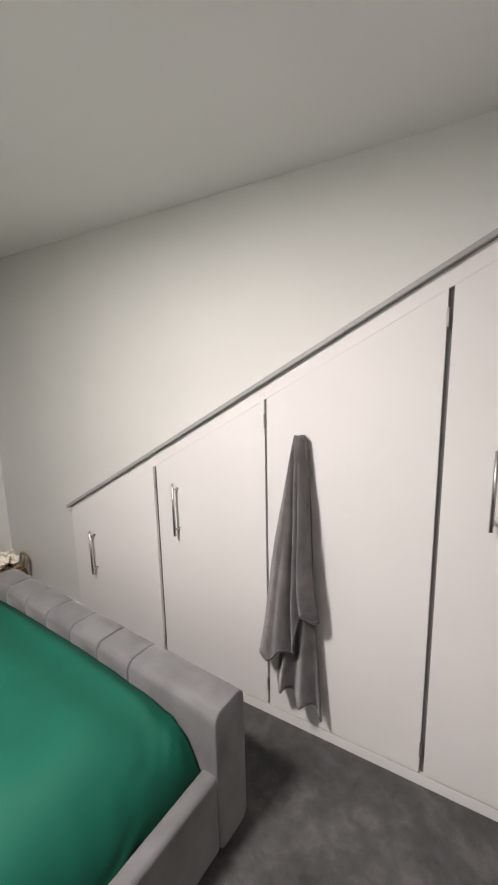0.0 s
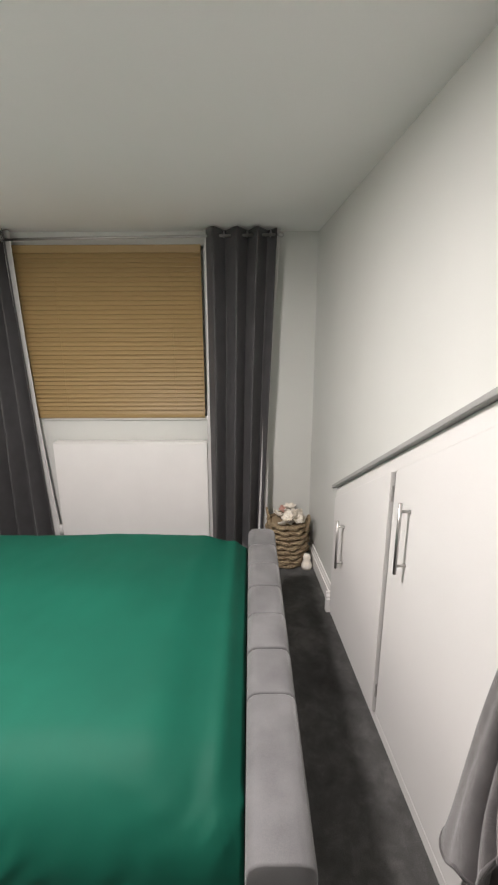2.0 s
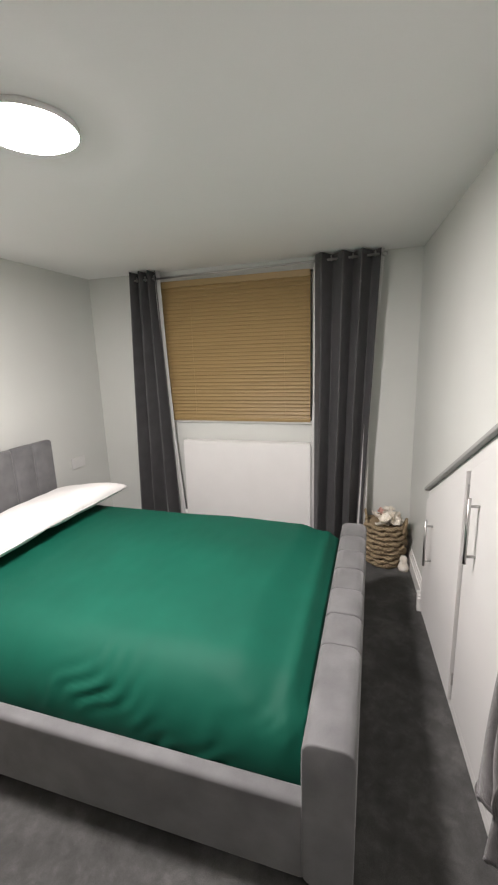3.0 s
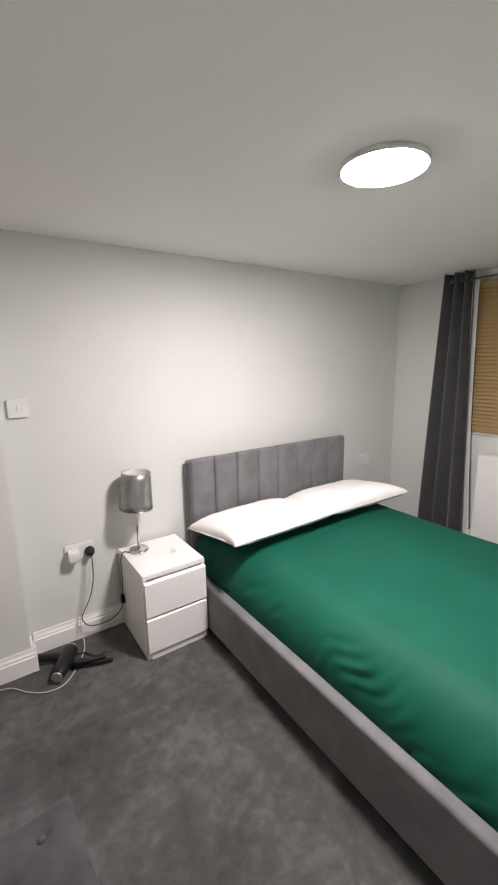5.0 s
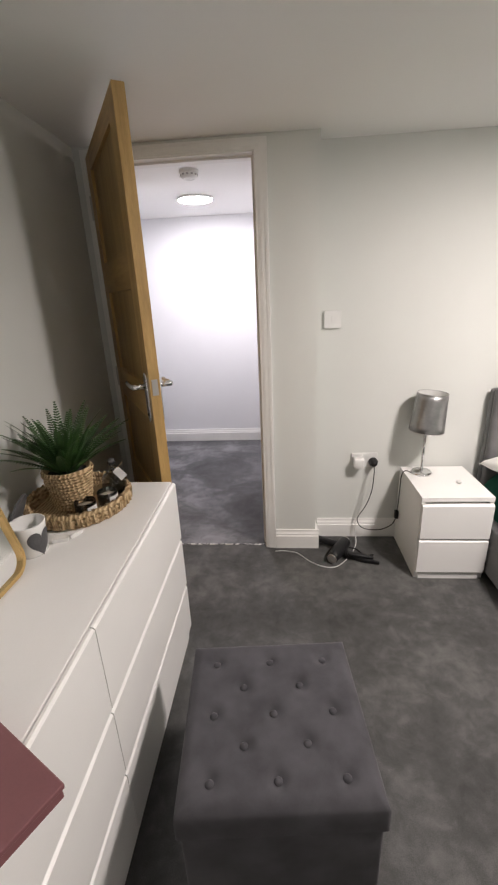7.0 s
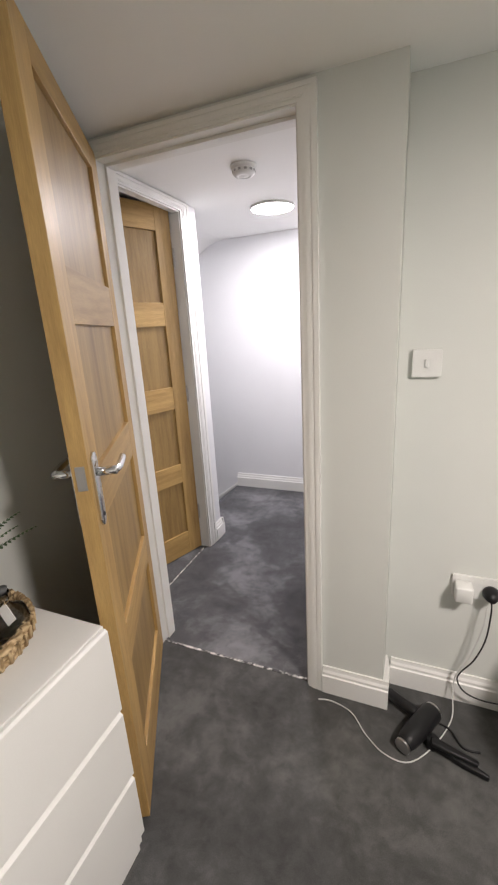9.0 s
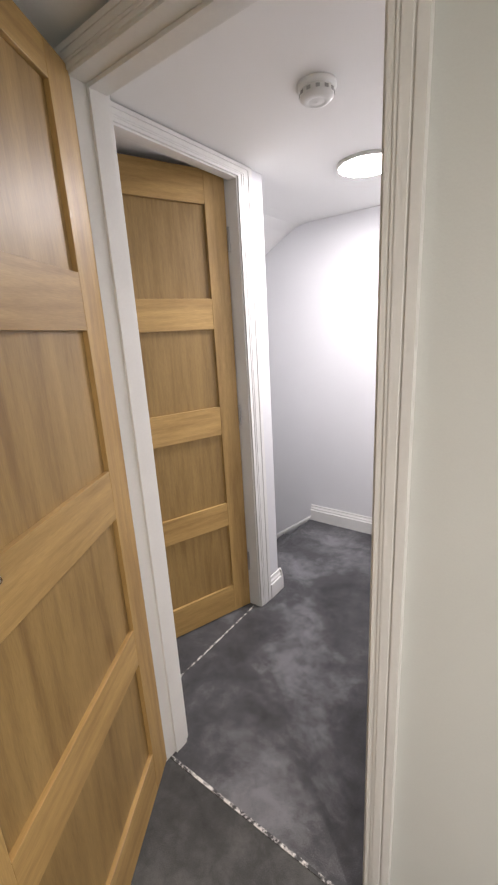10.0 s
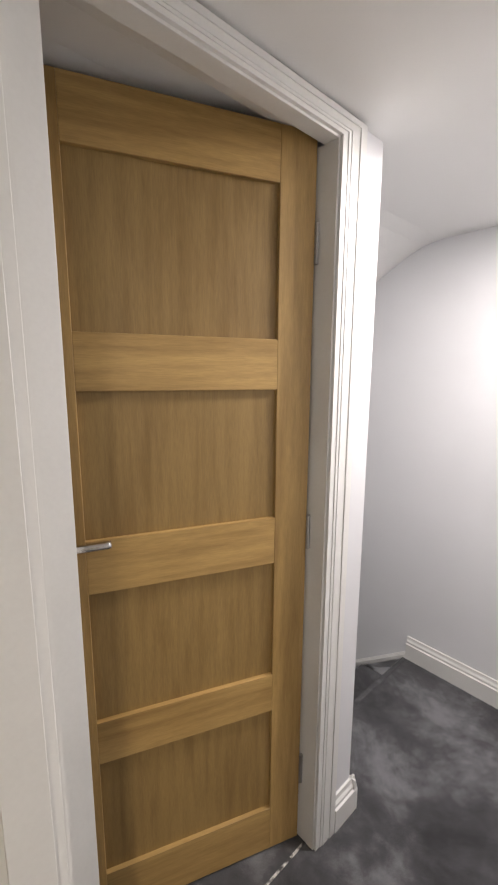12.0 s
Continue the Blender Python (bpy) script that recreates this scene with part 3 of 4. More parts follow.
def curtain(name, y0, y1, b0, b1, z0, z1, folds, label, lining_side):
    """Heavy eyelet curtain: deep folds, gathered narrower at the foot."""
    c = thing(name, pose(0.098, 0, 0), label, "curtain", "pair of curtains")
    def cloth(u, v):
        lo, hi = b0 + (y0 - b0) * v, b1 + (y1 - b1) * v
        amp = 0.038 + 0.016 * (1 - v) + 0.004 * noise.noise((u * 7, v * 2, y0))
        ph = 2 * math.pi * folds * (u + 0.05 * noise.noise((u * 3, v * 0.8, 4 + y0)))
        return (amp * math.sin(ph) + 0.0015 * noise.noise((u * 6, v * 3, 2)), lo + (hi - lo) * (u + 0.010 * math.sin(2 * ph)), z0 + (z1 - z0) * v + 0.002 * math.sin(ph))
    thick(part("cloth", sheet(cloth, 110, 36), M_CURTAIN, c, "", True), 0.004)
    for edge in lining_side:
        side = 1.0 if edge > 0 else 0.0
        def back(u, v, side=side, edge=edge):
            p = cloth(side, v)
            w = edge * (0.026 + 0.016 * math.sin(v * 5 + 1 + side)) * (1 - 0.4 * v)
            return (-0.028 + 0.01 * u + 0.004 * math.sin(v * 9), p[1] - edge * 0.03 + u * (w + edge * 0.03), p[2])
        thick(part("lining", sheet(back, 5, 30), M_LINING, c, "pale lining turned out along the edge", True), 0.002)
    for i in range(folds * 2):
        u = (i + 0.5) / (folds * 2)
        y = y0 + (y1 - y0) * u
        ring = bmesh.new()
        tube([(0.016 * math.cos(a), 0, 0.016 * math.sin(a)) for a in [2 * math.pi * k / 16 for k in range(17)]], 0.0035, 6, ring)
        e = part("eyelet", ring, M_STEEL, c, "steel eyelet", True)
        e.matrix_basis = pose(-0.003, y, 2.040 + (y - 0.47) * 0.0122, 0, 0, 12)
    return c


curtain("curtain", 0.45, 0.665, 0.365, 0.745, 0.03, 2.09, 3, "dark grey lined curtain drawn open, hanging to the floor", (1,))
curtain("curtain", 1.845, 2.255, 1.84, 2.175, 0.03, 2.09, 3, "dark grey lined eyelet curtain with deep folds", (-1, 1))

# ---- cupboards under the slope ----
YN, CF, SLOPE = 0.0, -0.028, 0.5425        # cupboard face, fall of the sloping top


def top_at(x):
    return 0.736 + SLOPE * (x - 0.748)


CEND = 3.255
cup = thing("built_in_cupboard", NORTH, "white built-in cupboards under a sloping top, doors shut", "cupboard", kind="structure")
part("carcass", prism([(0.735, 0.0), (CEND, 0.0), (CEND, top_at(CEND)), (0.735, top_at(0.735))], CF + 0.019, YN - 0.001), M_CUP, cup)
SPLITS = (0.757, 1.393, 1.972, 2.573, CEND - 0.004)
GAPS = (0.003, 0.0045, 0.0045, 0.0075, 0.003)
part("face_frame", prism([(0.735, top_at(0.735) - 0.055), (CEND, top_at(CEND) - 0.055), (CEND, top_at(CEND)), (0.735, top_at(0.735))], CF, CF + 0.019), M_CUP, cup, "white sloping face frame")
part("end_strip", boxes((0.735, 0.754, CF, CF + 0.019, 0.0, top_at(0.735) - 0.056)), M_CUP, cup)
part("plinth", boxes((0.754, CEND, CF + 0.001, CF + 0.019, 0.0, 0.042)), M_CUP, cup, "low white plinth")
# added sheet over the white carcass: its dark colour paints the gaps' shade
part("gap_back", prism([(0.754, 0.02), (CEND, 0.02), (CEND, top_at(CEND) - 0.05), (0.754, top_at(0.754) - 0.05)], CF + 0.0172, CF + 0.0188), M_GAP_SHADE, cup, "dark grey sheet painting the shade in the gaps between doors")
HANDLES = ((0.936, 0.40, 0.64), (1.520, 0.73, 0.97), None, (2.716, 0.985, 1.22))


def bar_handle(parent, x, z0, z1, face):
    h = part("handle", tube([(x, face - 0.034, z0), (x, face - 0.034, z1)], 0.006, 12), M_STEEL, parent, "brushed steel bar handle", True)
    for z in (z0 + 0.028, z1 - 0.028):
        part("post", tube([(x, face - 0.034, z), (x, face + 0.001, z)], 0.005, 10), M_STEEL, h, "", True)


for i in range(4):
    a, b = SPLITS[i] + GAPS[i], SPLITS[i + 1] - GAPS[i + 1]
    proud = 0.013 if i == 0 else 0.0    # the lowest door does not shut flush
    d = part("cupboard_door", prism([(a, 0.050), (b, 0.050), (b, top_at(b) - 0.0555), (a, top_at(a) - 0.0555)], CF - 0.001 - proud, CF + 0.0165 - proud, bevel=0.0012), M_CUP, cup)
    z0, z1 = (0.83, 1.18) if not HANDLES[i] else HANDLES[i][1:]
    bar_handle(d, 2.112 if not HANDLES[i] else HANDLES[i][0], z0, z1, CF - proud)
    for z in (0.12, top_at(b) - 0.16):
        part("hinge", boxes((b - 0.002, b + 0.0055, CF - 0.006, CF + 0.012, z, z + 0.055), bevel=0.001), M_STEEL, d, "steel hinge knuckle")
capping = tagged(part("sloping_rail", prism([(0.720, top_at(0.720) + 0.002), (CEND + 0.03, top_at(CEND + 0.03) + 0.002), (CEND + 0.03, top_at(CEND + 0.03) + 0.020), (0.720, top_at(0.720) + 0.020)], CF - 0.022, YN - 0.002, bevel=0.003), M_RAIL), "grey painted sloping rail capping the cupboards", "rail", kind="structure")
capping.matrix_basis = NORTH

# ---- towel over the cupboard handle ----
towel = thing("bath_towel", NORTH @ pose(2.118, CF - 0.035, 1.205), "dark grey terry towel hanging on a cupboard door", "towel")


def drape(front):
    def fn(u, v):
        # u across, v from top (0) to foot (1)
        s = 2 * u - 1
        if front:
            length = 0.865 - 0.075 * smoothstep(-0.9, 0.05, s) - 0.15 * smoothstep(0.1, 0.45, s) + 0.012 * math.sin(9 * s)
            x = s * ((0.016 + 0.132 * v) if s < 0 else (0.022 + 0.076 * v ** 0.8))
            crease = 0.034 * math.exp(-((s - 0.08) / 0.11) ** 2) * smoothstep(0.02, 0.25, v) + 0.018 * math.exp(-((s - 0.42) / 0.07) ** 2) * smoothstep(0.05, 0.3, v)
            y = -0.034 - 0.052 * math.sin(math.pi * 0.66 * v) + crease + 0.045 * abs(s) ** 3 + 0.010 * noise.noise((s * 3, v * 3, 1))
        else:
            length = 1.0 + 0.028 * math.sin(7 * s + 0.6) + 0.035 * s
            x = 0.012 + s * (0.018 + 0.075 * v ** 0.8)
            y = -0.010 - 0.028 * v + (0.006 + 0.016 * v) * math.sin(7 * s + 2 * v) + 0.006 * noise.noise((s * 4, v * 3, 7))
        y += 0.026 * (1 - v) ** 9
        return (x + 0.008 * math.sin(5 * v + 2 * s) * v, min(0.014, y), 0.020 * math.sqrt(max(0, 1 - s * s)) * (1 - v) - v * length)
    return fn


for k, front in enumerate((True, False)):
    thick(part("front_fold" if front else "back_fold", sheet(drape(front), 44, 60), M_TOWEL, towel, "", True), 0.009)
hem = drape(True)
part("hem", tube([Vector(hem(i / 40, 0.985)) + Vector((0, -0.005, 0)) for i in range(41)], 0.004, 6), M_TOWEL, towel, "stitched hem", True)

# ---- bed ----
BX0, BX1 = 0.735, 2.135
bed = thing("bed", pose(0, 0, 0), "grey velvet upholstered double bed with channelled headboard", "bed")


def pad(bm, x0, x1, y0, y1, z0, z1, r):
    return box(bm, x0, x1, y0, y1, z0, z1, bevel=r, seg=4)


part("headboard", boxes((BX0, BX1 - 0.085, 0.022, 0.075, 0.02, 0.925), bevel=0.015), M_VELVET, bed, "grey velvet headboard", True)
HW = (BX1 - 0.085 - BX0) / 8
for i in range(8):
    x = BX0 + i * HW
    part("headboard_channel", pad(bmesh.new(), x + 0.001, x + HW - 0.001, 0.06, 0.118, 0.25, 0.935 + 0.002 * (i % 2), 0.022), M_VELVET, bed, "", True)
part("footboard", boxes((BX0 + 0.02, BX1 - 0.02, 2.105, 2.205, 0.02, 0.475), bevel=0.012), M_VELVET, bed, "", True)
FW = 0.171
x, k = BX1, 0
while x > BX0 + 0.03:
    w = 0.382 if k == 0 else FW
    x0 = max(BX0, x - w)
    part("footboard_pad", prism(rounded(0.138, 0.479 - 0.002 * (k % 2), 0.034, 3, 2.088, 0.03), x0 + 0.0025, x - 0.0025, "x", bevel=0.005), M_VELVET, bed, "", True)
    x, k = x0, k + 1
part("side_rail", pad(bmesh.new(), BX1 - 0.06, BX1 - 0.005, 0.119, 2.098, 0.035, 0.305, 0.016), M_VELVET, bed, "", True)
part("side_rail", pad(bmesh.new(), BX0 + 0.005, BX0 + 0.06, 0.119, 2.098, 0.035, 0.305, 0.016), M_VELVET, bed, "", True)
part("base", boxes((BX0 + 0.06, BX1 - 0.075, 0.12, 2.06, 0.06, 0.26)), M_BLACK, bed)
for fx in (BX0 + 0.06, BX1 - 0.12):
    for fy in (0.15, 1.0, 2.0):
        part("foot", boxes((fx, fx + 0.06, fy, fy + 0.06, 0.0, 0.07), bevel=0.004), M_DARKPL, bed)
part("mattress", pad(bmesh.new(), BX0 + 0.085, BX1 - 0.09, 0.125, 1.95, 0.262, 0.43, 0.07), M_PILLOW, bed, "white mattress under the cover", True)

# green cover, tucked inside the frame
MX0, MX1, MY0, MY1, MT = BX0 + 0.045, BX1 - 0.058, 0.13, 2.084, 0.513


def cover(u, v):
    width = MX1 - MX0
    a = -0.24 + u * (width + 0.48)
    r_west, r_east = 0.05, 0.22
    def roll(t, r):
        # distance along the cloth past an edge -> (out, down)
        if t <= 0:
            return t, 0.0
        if t < r * math.pi / 2:
            return r * math.sin(t / r), r * (1 - math.cos(t / r))
        return r, r + t - r * math.pi / 2
    if a < width / 2:
        o, d = roll(r_west - a, r_west)
        r = r_west
        x = MX0 + r - o + 0.10 * max(0.0, d - r)
    else:
        r = r_east
        o, d = roll(a - (width - r), r)
        x = MX1 - r + o - 0.22 * max(0.0, d - r)
    y = MY0 + (MY1 - MY0) * v
    fy, fd = roll((y - (MY1 - 0.08)) * 1.5, 0.1)
    if y > MY1 - 0.08:
        d += min(0.06, fd)
    n1 = noise.noise((x * 2.2, y * 2.0, 3)) * 0.012
    edge = smoothstep(0.015, 0.12, d)
    wr = 0.006 * noise.noise((x * 9, y * 17, 8 + d * 4)) * (0.25 + edge)
    band = smoothstep(0.0, 0.03, d) * (1 - smoothstep(0.09, 0.17, d))
    diag = 0.006 * math.sin(70 * y + 70 * d + 9 * noise.noise((y * 5, d * 8, 1))) * max(0.0, 1.5 * noise.noise((y * 5.3, 2.0, d * 6)) + 0.05)
    ridge = 0.008 * math.exp(-((x - (MX1 - 0.10 + 0.05 * math.sin(y * 7))) / 0.022) ** 2) * smoothstep(MY1 - 0.42, MY1 - 0.08, y) * (1 - edge)
    ridge2 = -0.034 * smoothstep(MY1 - 0.24, MY1 - 0.09, y + 0.015 * math.sin(x * 5)) + 0.007 * math.exp(-((y - (MY1 - 0.06)) / 0.020) ** 2)
    outw = (wr + diag) * edge
    return (x + (outw if a > width / 2 else -outw), y, MT - d + (n1 + wr + ridge + ridge2) * (1 - edge) + 0.6 * diag * band + 0.018 * math.sin(math.pi * min(1, max(0, a / width))))


bedspread = thing("bedspread", pose(0, 0, 0), "emerald green satin cover tucked over the mattress", "bed cover")
thick(part("cloth", sheet(cover, 150, 150), M_GREEN, bedspread, "", True), 0.006, -1)
part("hem", tube([Vector(cover(0.985, i / 60)) for i in range(61)], 0.004, 6), M_GREEN, bedspread, "stitched green hem", True)


def pillow_mesh(w, d, h, seed):
    bm = bmesh.new()
    def half(sign):
        def fn(u, v):
            s, t = 2 * u - 1, 2 * v - 1
            prof = max(0.0, (1 - s ** 4) * (1 - t ** 4)) ** 0.55
            pinch = 1 + 0.05 * (abs(s) * abs(t)) ** 2
            z = sign * h / 2 * prof * (1 if sign > 0 else 0.55) + 0.006 * noise.noise((s * 3, t * 3, seed)) * prof
            return (s * w / 2 * pinch * (1 - 0.03 * (1 - t * t) * abs(s) ** 6), t * d / 2 * pinch * (1 - 0.05 * (1 - s * s) * abs(t) ** 6), z)
        return fn
    sheet(half(1), 36, 26, bm), sheet(half(-1), 36, 26, bm)
    bmesh.ops.remove_doubles(bm, verts=bm.verts, dist=0.0005)
    return bm


for k, (px, py, rz, seed) in enumerate(((1.735, 0.385, 1.5, 3), (1.04, 0.385, -2.0, 9))):
    p = thing("pillow", pose(px, py, 0.575, 9, 0, rz), "white cotton pillow lying against the headboard", "pillow", "pillows on the bed")
    part("case", pillow_mesh(0.70, 0.52, 0.165, seed), M_PILLOW, p, "", True)
    rim = [(math.copysign(1, c) * abs(c) ** 0.35 * 0.347, math.copysign(1, s) * abs(s) ** 0.35 * 0.262, 0) for c, s in [(math.cos(2 * math.pi * i / 72), math.sin(2 * math.pi * i / 72)) for i in range(73)]]
    part("piping", tube(rim, 0.003, 6), M_PILLOW, p, "", True)


# ---- white drawer units ----
def drawer_unit(name, m, w, d, h, cols, rows, plinth, label, category):
    """Foil-wrapped unit; local x across the front, y back from the front, z up."""
    c = thing(name, m, label, category)
    t = 0.02
    part("top", boxes((0, w, 0, d, h - 0.024, h), bevel=0.0015), M_FOIL, c)
    part("side", boxes((0, t, 0.0045, d, 0, h - 0.0245), bevel=0.001), M_FOIL, c)
    part("side", boxes((w - t, w, 0.0045, d, 0, h - 0.0245), bevel=0.001), M_FOIL, c)
    part("back", boxes((t, w - t, d - 0.008, d, 0.01, h - 0.025)), M_FOIL, c)
    part("plinth", boxes((t, w - t, -0.004, 0.015, 0, plinth), bevel=0.001), M_FOIL, c)
    part("inner_shade", boxes((t, w - t, 0.034, 0.04, plinth, h - 0.026)), M_FOIL, c)
    fh = (h - 0.024 - plinth - 0.012) / rows
    fw = (w - 0.004) / cols
    x_start = 0.002
    for r in range(rows):
        for k in range(cols):
            z0 = plinth + 0.012 + r * fh
            x0 = x_start + k * fw
            prof = [(-0.016, z0), (0.004, z0), (0.030, z0 + 0.004), (0.030, z0 + fh - 0.024), (0.004, z0 + fh - 0.011), (-0.006, z0 + fh - 0.011), (-0.016, z0 + fh - 0.019)]
            if cols > 1 and r == rows - 1:
                prof = [(-0.016, z0), (0.004, z0), (0.030, z0 + 0.004), (0.030, z0 + fh - 0.024), (-0.003, z0 + fh - 0.024), (-0.003, h - 0.003), (-0.010, h - 0.003), (-0.016, h - 0.008)]
            part("drawer", prism(prof, x0 + 0.0015, x0 + fw - 0.0015, "x", bevel=0.0008), M_FOIL, c)
    return c


CHX, CHY0, CHY1, CHH = 3.597, 0.824, 2.30, 0.766
chest = drawer_unit("chest_of_drawers", pose(CHX, CHY1, 0, 0, 0, -90), CHY1 - CHY0, XE - 0.025 - CHX, CHH, 2, 3, 0.05, "white six-drawer chest without handles against the wall", "chest of drawers")
NSX0, NSX1, NSY, NSH = 2.137, 2.482, 0.412, 0.472
nightstand = drawer_unit("nightstand", pose(NSX1, NSY, 0, 0, 0, 180), NSX1 - NSX0, NSY - 0.028, NSH, 1, 2, 0.035, "white two-drawer nightstand beside the bed", "nightstand")

# ---- lamp on the nightstand ----
lamp = thing("table_lamp", pose(2.395, 0.12, NSH), "unlit table lamp with silver shade on thin stem", "lamp")
part("base", lathe([(0.0, 0), (0.052, 0), (0.055, 0.006), (0.05, 0.014), (0.012, 0.02), (0.0, 0.02)], 32), M_CHROME, lamp, "round chrome base", True)
part("stem", lathe([(0.0, 0.0201), (0.011, 0.0201), (0.007, 0.03), (0.006, 0.10), (0.007, 0.12), (0.006, 0.14), (0.006, 0.24), (0.0, 0.24)], 20), M_CHROME, lamp, "thin chrome stem", True)
part("bulb_holder", lathe([(0.0, 0.24), (0.014, 0.24), (0.014, 0.29), (0.0, 0.29)], 16), M_PLASTIC, lamp, "", True)
def shade_wall(inset, low, high):
    return sheet(lambda u, v: ((0.089 - inset - 0.013 * v) * math.cos(2 * math.pi * u), (0.089 - inset - 0.013 * v) * math.sin(2 * math.pi * u), 0.25 + low + (0.205 - low - high) * v), 40, 6)


LEAN = Matrix.Translation((0, 0, 0.28)) @ pose(0, 0, 0, 0, -4, 0) @ Matrix.Translation((-0.004, 0, -0.28))
shade = thick(part("shade", shade_wall(0, 0, 0), M_SILVER, lamp, "crinkled silver fabric shade", True), 0.002)
shade.matrix_basis = LEAN
part("shade_lining", shade_wall(0.0022, 0.002, 0.002), M_LINING, shade, "white inner lining", True)
for z, r in ((0.252, 0.0892), (0.452, 0.0765)):
    part("shade_rim", tube([(r * math.cos(a), r * math.sin(a), z) for a in [2 * math.pi * k / 36 for k in range(37)]], 0.0018, 6), M_STEEL, shade, "", True)
part("spider", boxes((-0.07, 0.07, -0.0012, 0.0012, 0.28, 0.2824), (-0.0012, 0.0012, -0.07, 0.07, 0.2826, 0.285)), M_CHROME, lamp)
cable = part("lamp_cable", tube(arc([(2.448, 0.12, NSH + 0.004), (2.475, 0.10, NSH + 0.006), (2.490, 0.09, NSH - 0.03), (2.491, 0.085, 0.35), (2.4915, 0.08, 0.25), (2.494, 0.073, 0.20)]), 0.0028, 8), M_DARKPL, None, "", True)
tagged(cable, "black lamp cable running down beside the nightstand", "cable")
plugcord = part("inline_switch", boxes((2.484, 2.504, 0.06, 0.085, 0.16, 0.21), bevel=0.004), M_DARKPL, None)
tagged(plugcord, "black inline lamp switch on the cable", "switch")
tagged(part("small_white_cap", lathe([(0, 0), (0.012, 0), (0.012, 0.012), (0.008, 0.016), (0, 0.016)], 16, m=Matrix.Translation((2.245, 0.25, NSH))), M_PLASTIC, None, "", True), "small white plastic cap lying on the nightstand", "cap")


# ---- sockets and switch ----
def socket_plate(name, m, w, label, category, deep=0.010):
    s = thing(name, m, label, category)
    part("plate", prism(rounded(w, 0.088, 0.006, 4, -w / 2, -0.044), 0, deep, "y", bevel=0.0015), M_PLASTIC, s)
    return s


sock = socket_plate("wall_socket", pose(2.684, 0.001, 0.508), 0.148, "white double socket with two plugs in it", "socket")
part("rocker", boxes((-0.02, -0.008, 0.0088, 0.012, 0.018, 0.034), bevel=0.001), M_PLASTIC, sock)
part("rocker", boxes((0.008, 0.02, 0.0088, 0.012, 0.018, 0.034), bevel=0.001), M_PLASTIC, sock)
adapter = thing("plug_adapter", pose(2.72, 0.01, 0.503), "white square plug adapter in the socket", "plug")
part("body", boxes((-0.026, 0.03, 0.0, 0.055, -0.03, 0.03), bevel=0.006), M_PLASTIC, adapter, "", True)
plug = thing("plug", pose(2.635, 0.01, 0.50), "black mains plug in the wall socket", "plug")
part("body", lathe([(0, 0), (0.026, 0), (0.027, 0.012), (0.02, 0.034), (0.012, 0.05), (0, 0.05)], 20, m=Euler((radians(-90), 0, 0)).to_matrix().to_4x4()), M_DARKPL, plug, "", True)
part("cord", tube(arc([(0, 0.03, -0.015), (0.0, 0.05, -0.05), (0.008, 0.055, -0.16), (0.035, 0.05, -0.26), (0.072, 0.045, -0.33), (0.08, 0.045, -0.37), (0.055, 0.05, -0.41), (0.0, 0.055, -0.425), (-0.07, 0.055, -0.42), (-0.12, 0.06, -0.385), (-0.141, 0.062, -0.34)]), 0.0028, 8), M_DARKPL, plug, "black flex to the lamp switch", True)
sw = socket_plate("light_switch", pose(2.888, 0.001, 1.304), 0.088, "white single light switch on the wall", "light switch", 0.016)
part("rocker", boxes((-0.006, 0.006, 0.0088, 0.013, -0.013, 0.013), bevel=0.0015), M_PLASTIC, sw).location.y = 0.007
socket_plate("wall_socket", pose(0.38, 0.001, 0.67), 0.148, "white double socket beside the headboard", "socket")

# ---- things on the floor under the socket ----
dryer = thing("hair_dryer", pose(2.845, 0.22, 0.038, 0, 0, 60), "black hair dryer lying on the carpet", "hair dryer")
part("barrel", lathe([(0.0, -0.10), (0.030, -0.10), (0.036, -0.09), (0.037, 0.02), (0.032, 0.07), (0.024, 0.10), (0.022, 0.10), (0.022, 0.085), (0.0, 0.085)], 24, m=Euler((0, radians(90), 0)).to_matrix().to_4x4()), M_DARKPL, dryer, "", True)
part("handle", boxes((-0.065, -0.03, -0.16, -0.03, -0.018, 0.016), bevel=0.01), M_DARKPL, dryer, "", True)
part("rear_grille", lathe([(0.026, 0), (0.031, 0), (0.031, 0.006), (0.026, 0.006)], 24, m=Matrix.Translation((-0.104, 0, 0)) @ Euler((0, radians(90), 0)).to_matrix().to_4x4()), M_STEEL, dryer, "silver ring", True)
part("nozzle_ring", lathe([(0.022, 0), (0.0265, 0), (0.0265, 0.008), (0.022, 0.008)], 24, m=Matrix.Translation((0.096, 0, 0)) @ Euler((0, radians(90), 0)).to_matrix().to_4x4()), M_STEEL, dryer, "silver ring", True)
tongs = thing("hair_straightener", pose(2.722, 0.275, 0.016, 0, 0, -21), "black hair straightener lying on the carpet", "hair straightener")
part("lower_arm", prism([(-0.095, -0.006), (-0.02, -0.013), (0.085, -0.017), (0.085, 0.015), (-0.02, 0.013), (-0.095, 0.006)], -0.012, 0.008, "z", bevel=0.004), M_DARKPL, tongs, "", True)
upper = part("upper_arm", prism([(-0.06, -0.008), (0.085, -0.016), (0.085, 0.016), (-0.06, 0.010)], 0.0, 0.018, "z", bevel=0.005), M_DARKPL, tongs, "", True)
upper.matrix_basis = pose(0, 0, 0.012, 0, -9, 14)
part("pivot", lathe([(0, 0), (0.02, 0), (0.022, 0.008), (0.022, 0.034), (0.018, 0.04), (0, 0.04)], 18, m=Matrix.Translation((0.082, 0, -0.014))), M_DARKPL, tongs, "", True)
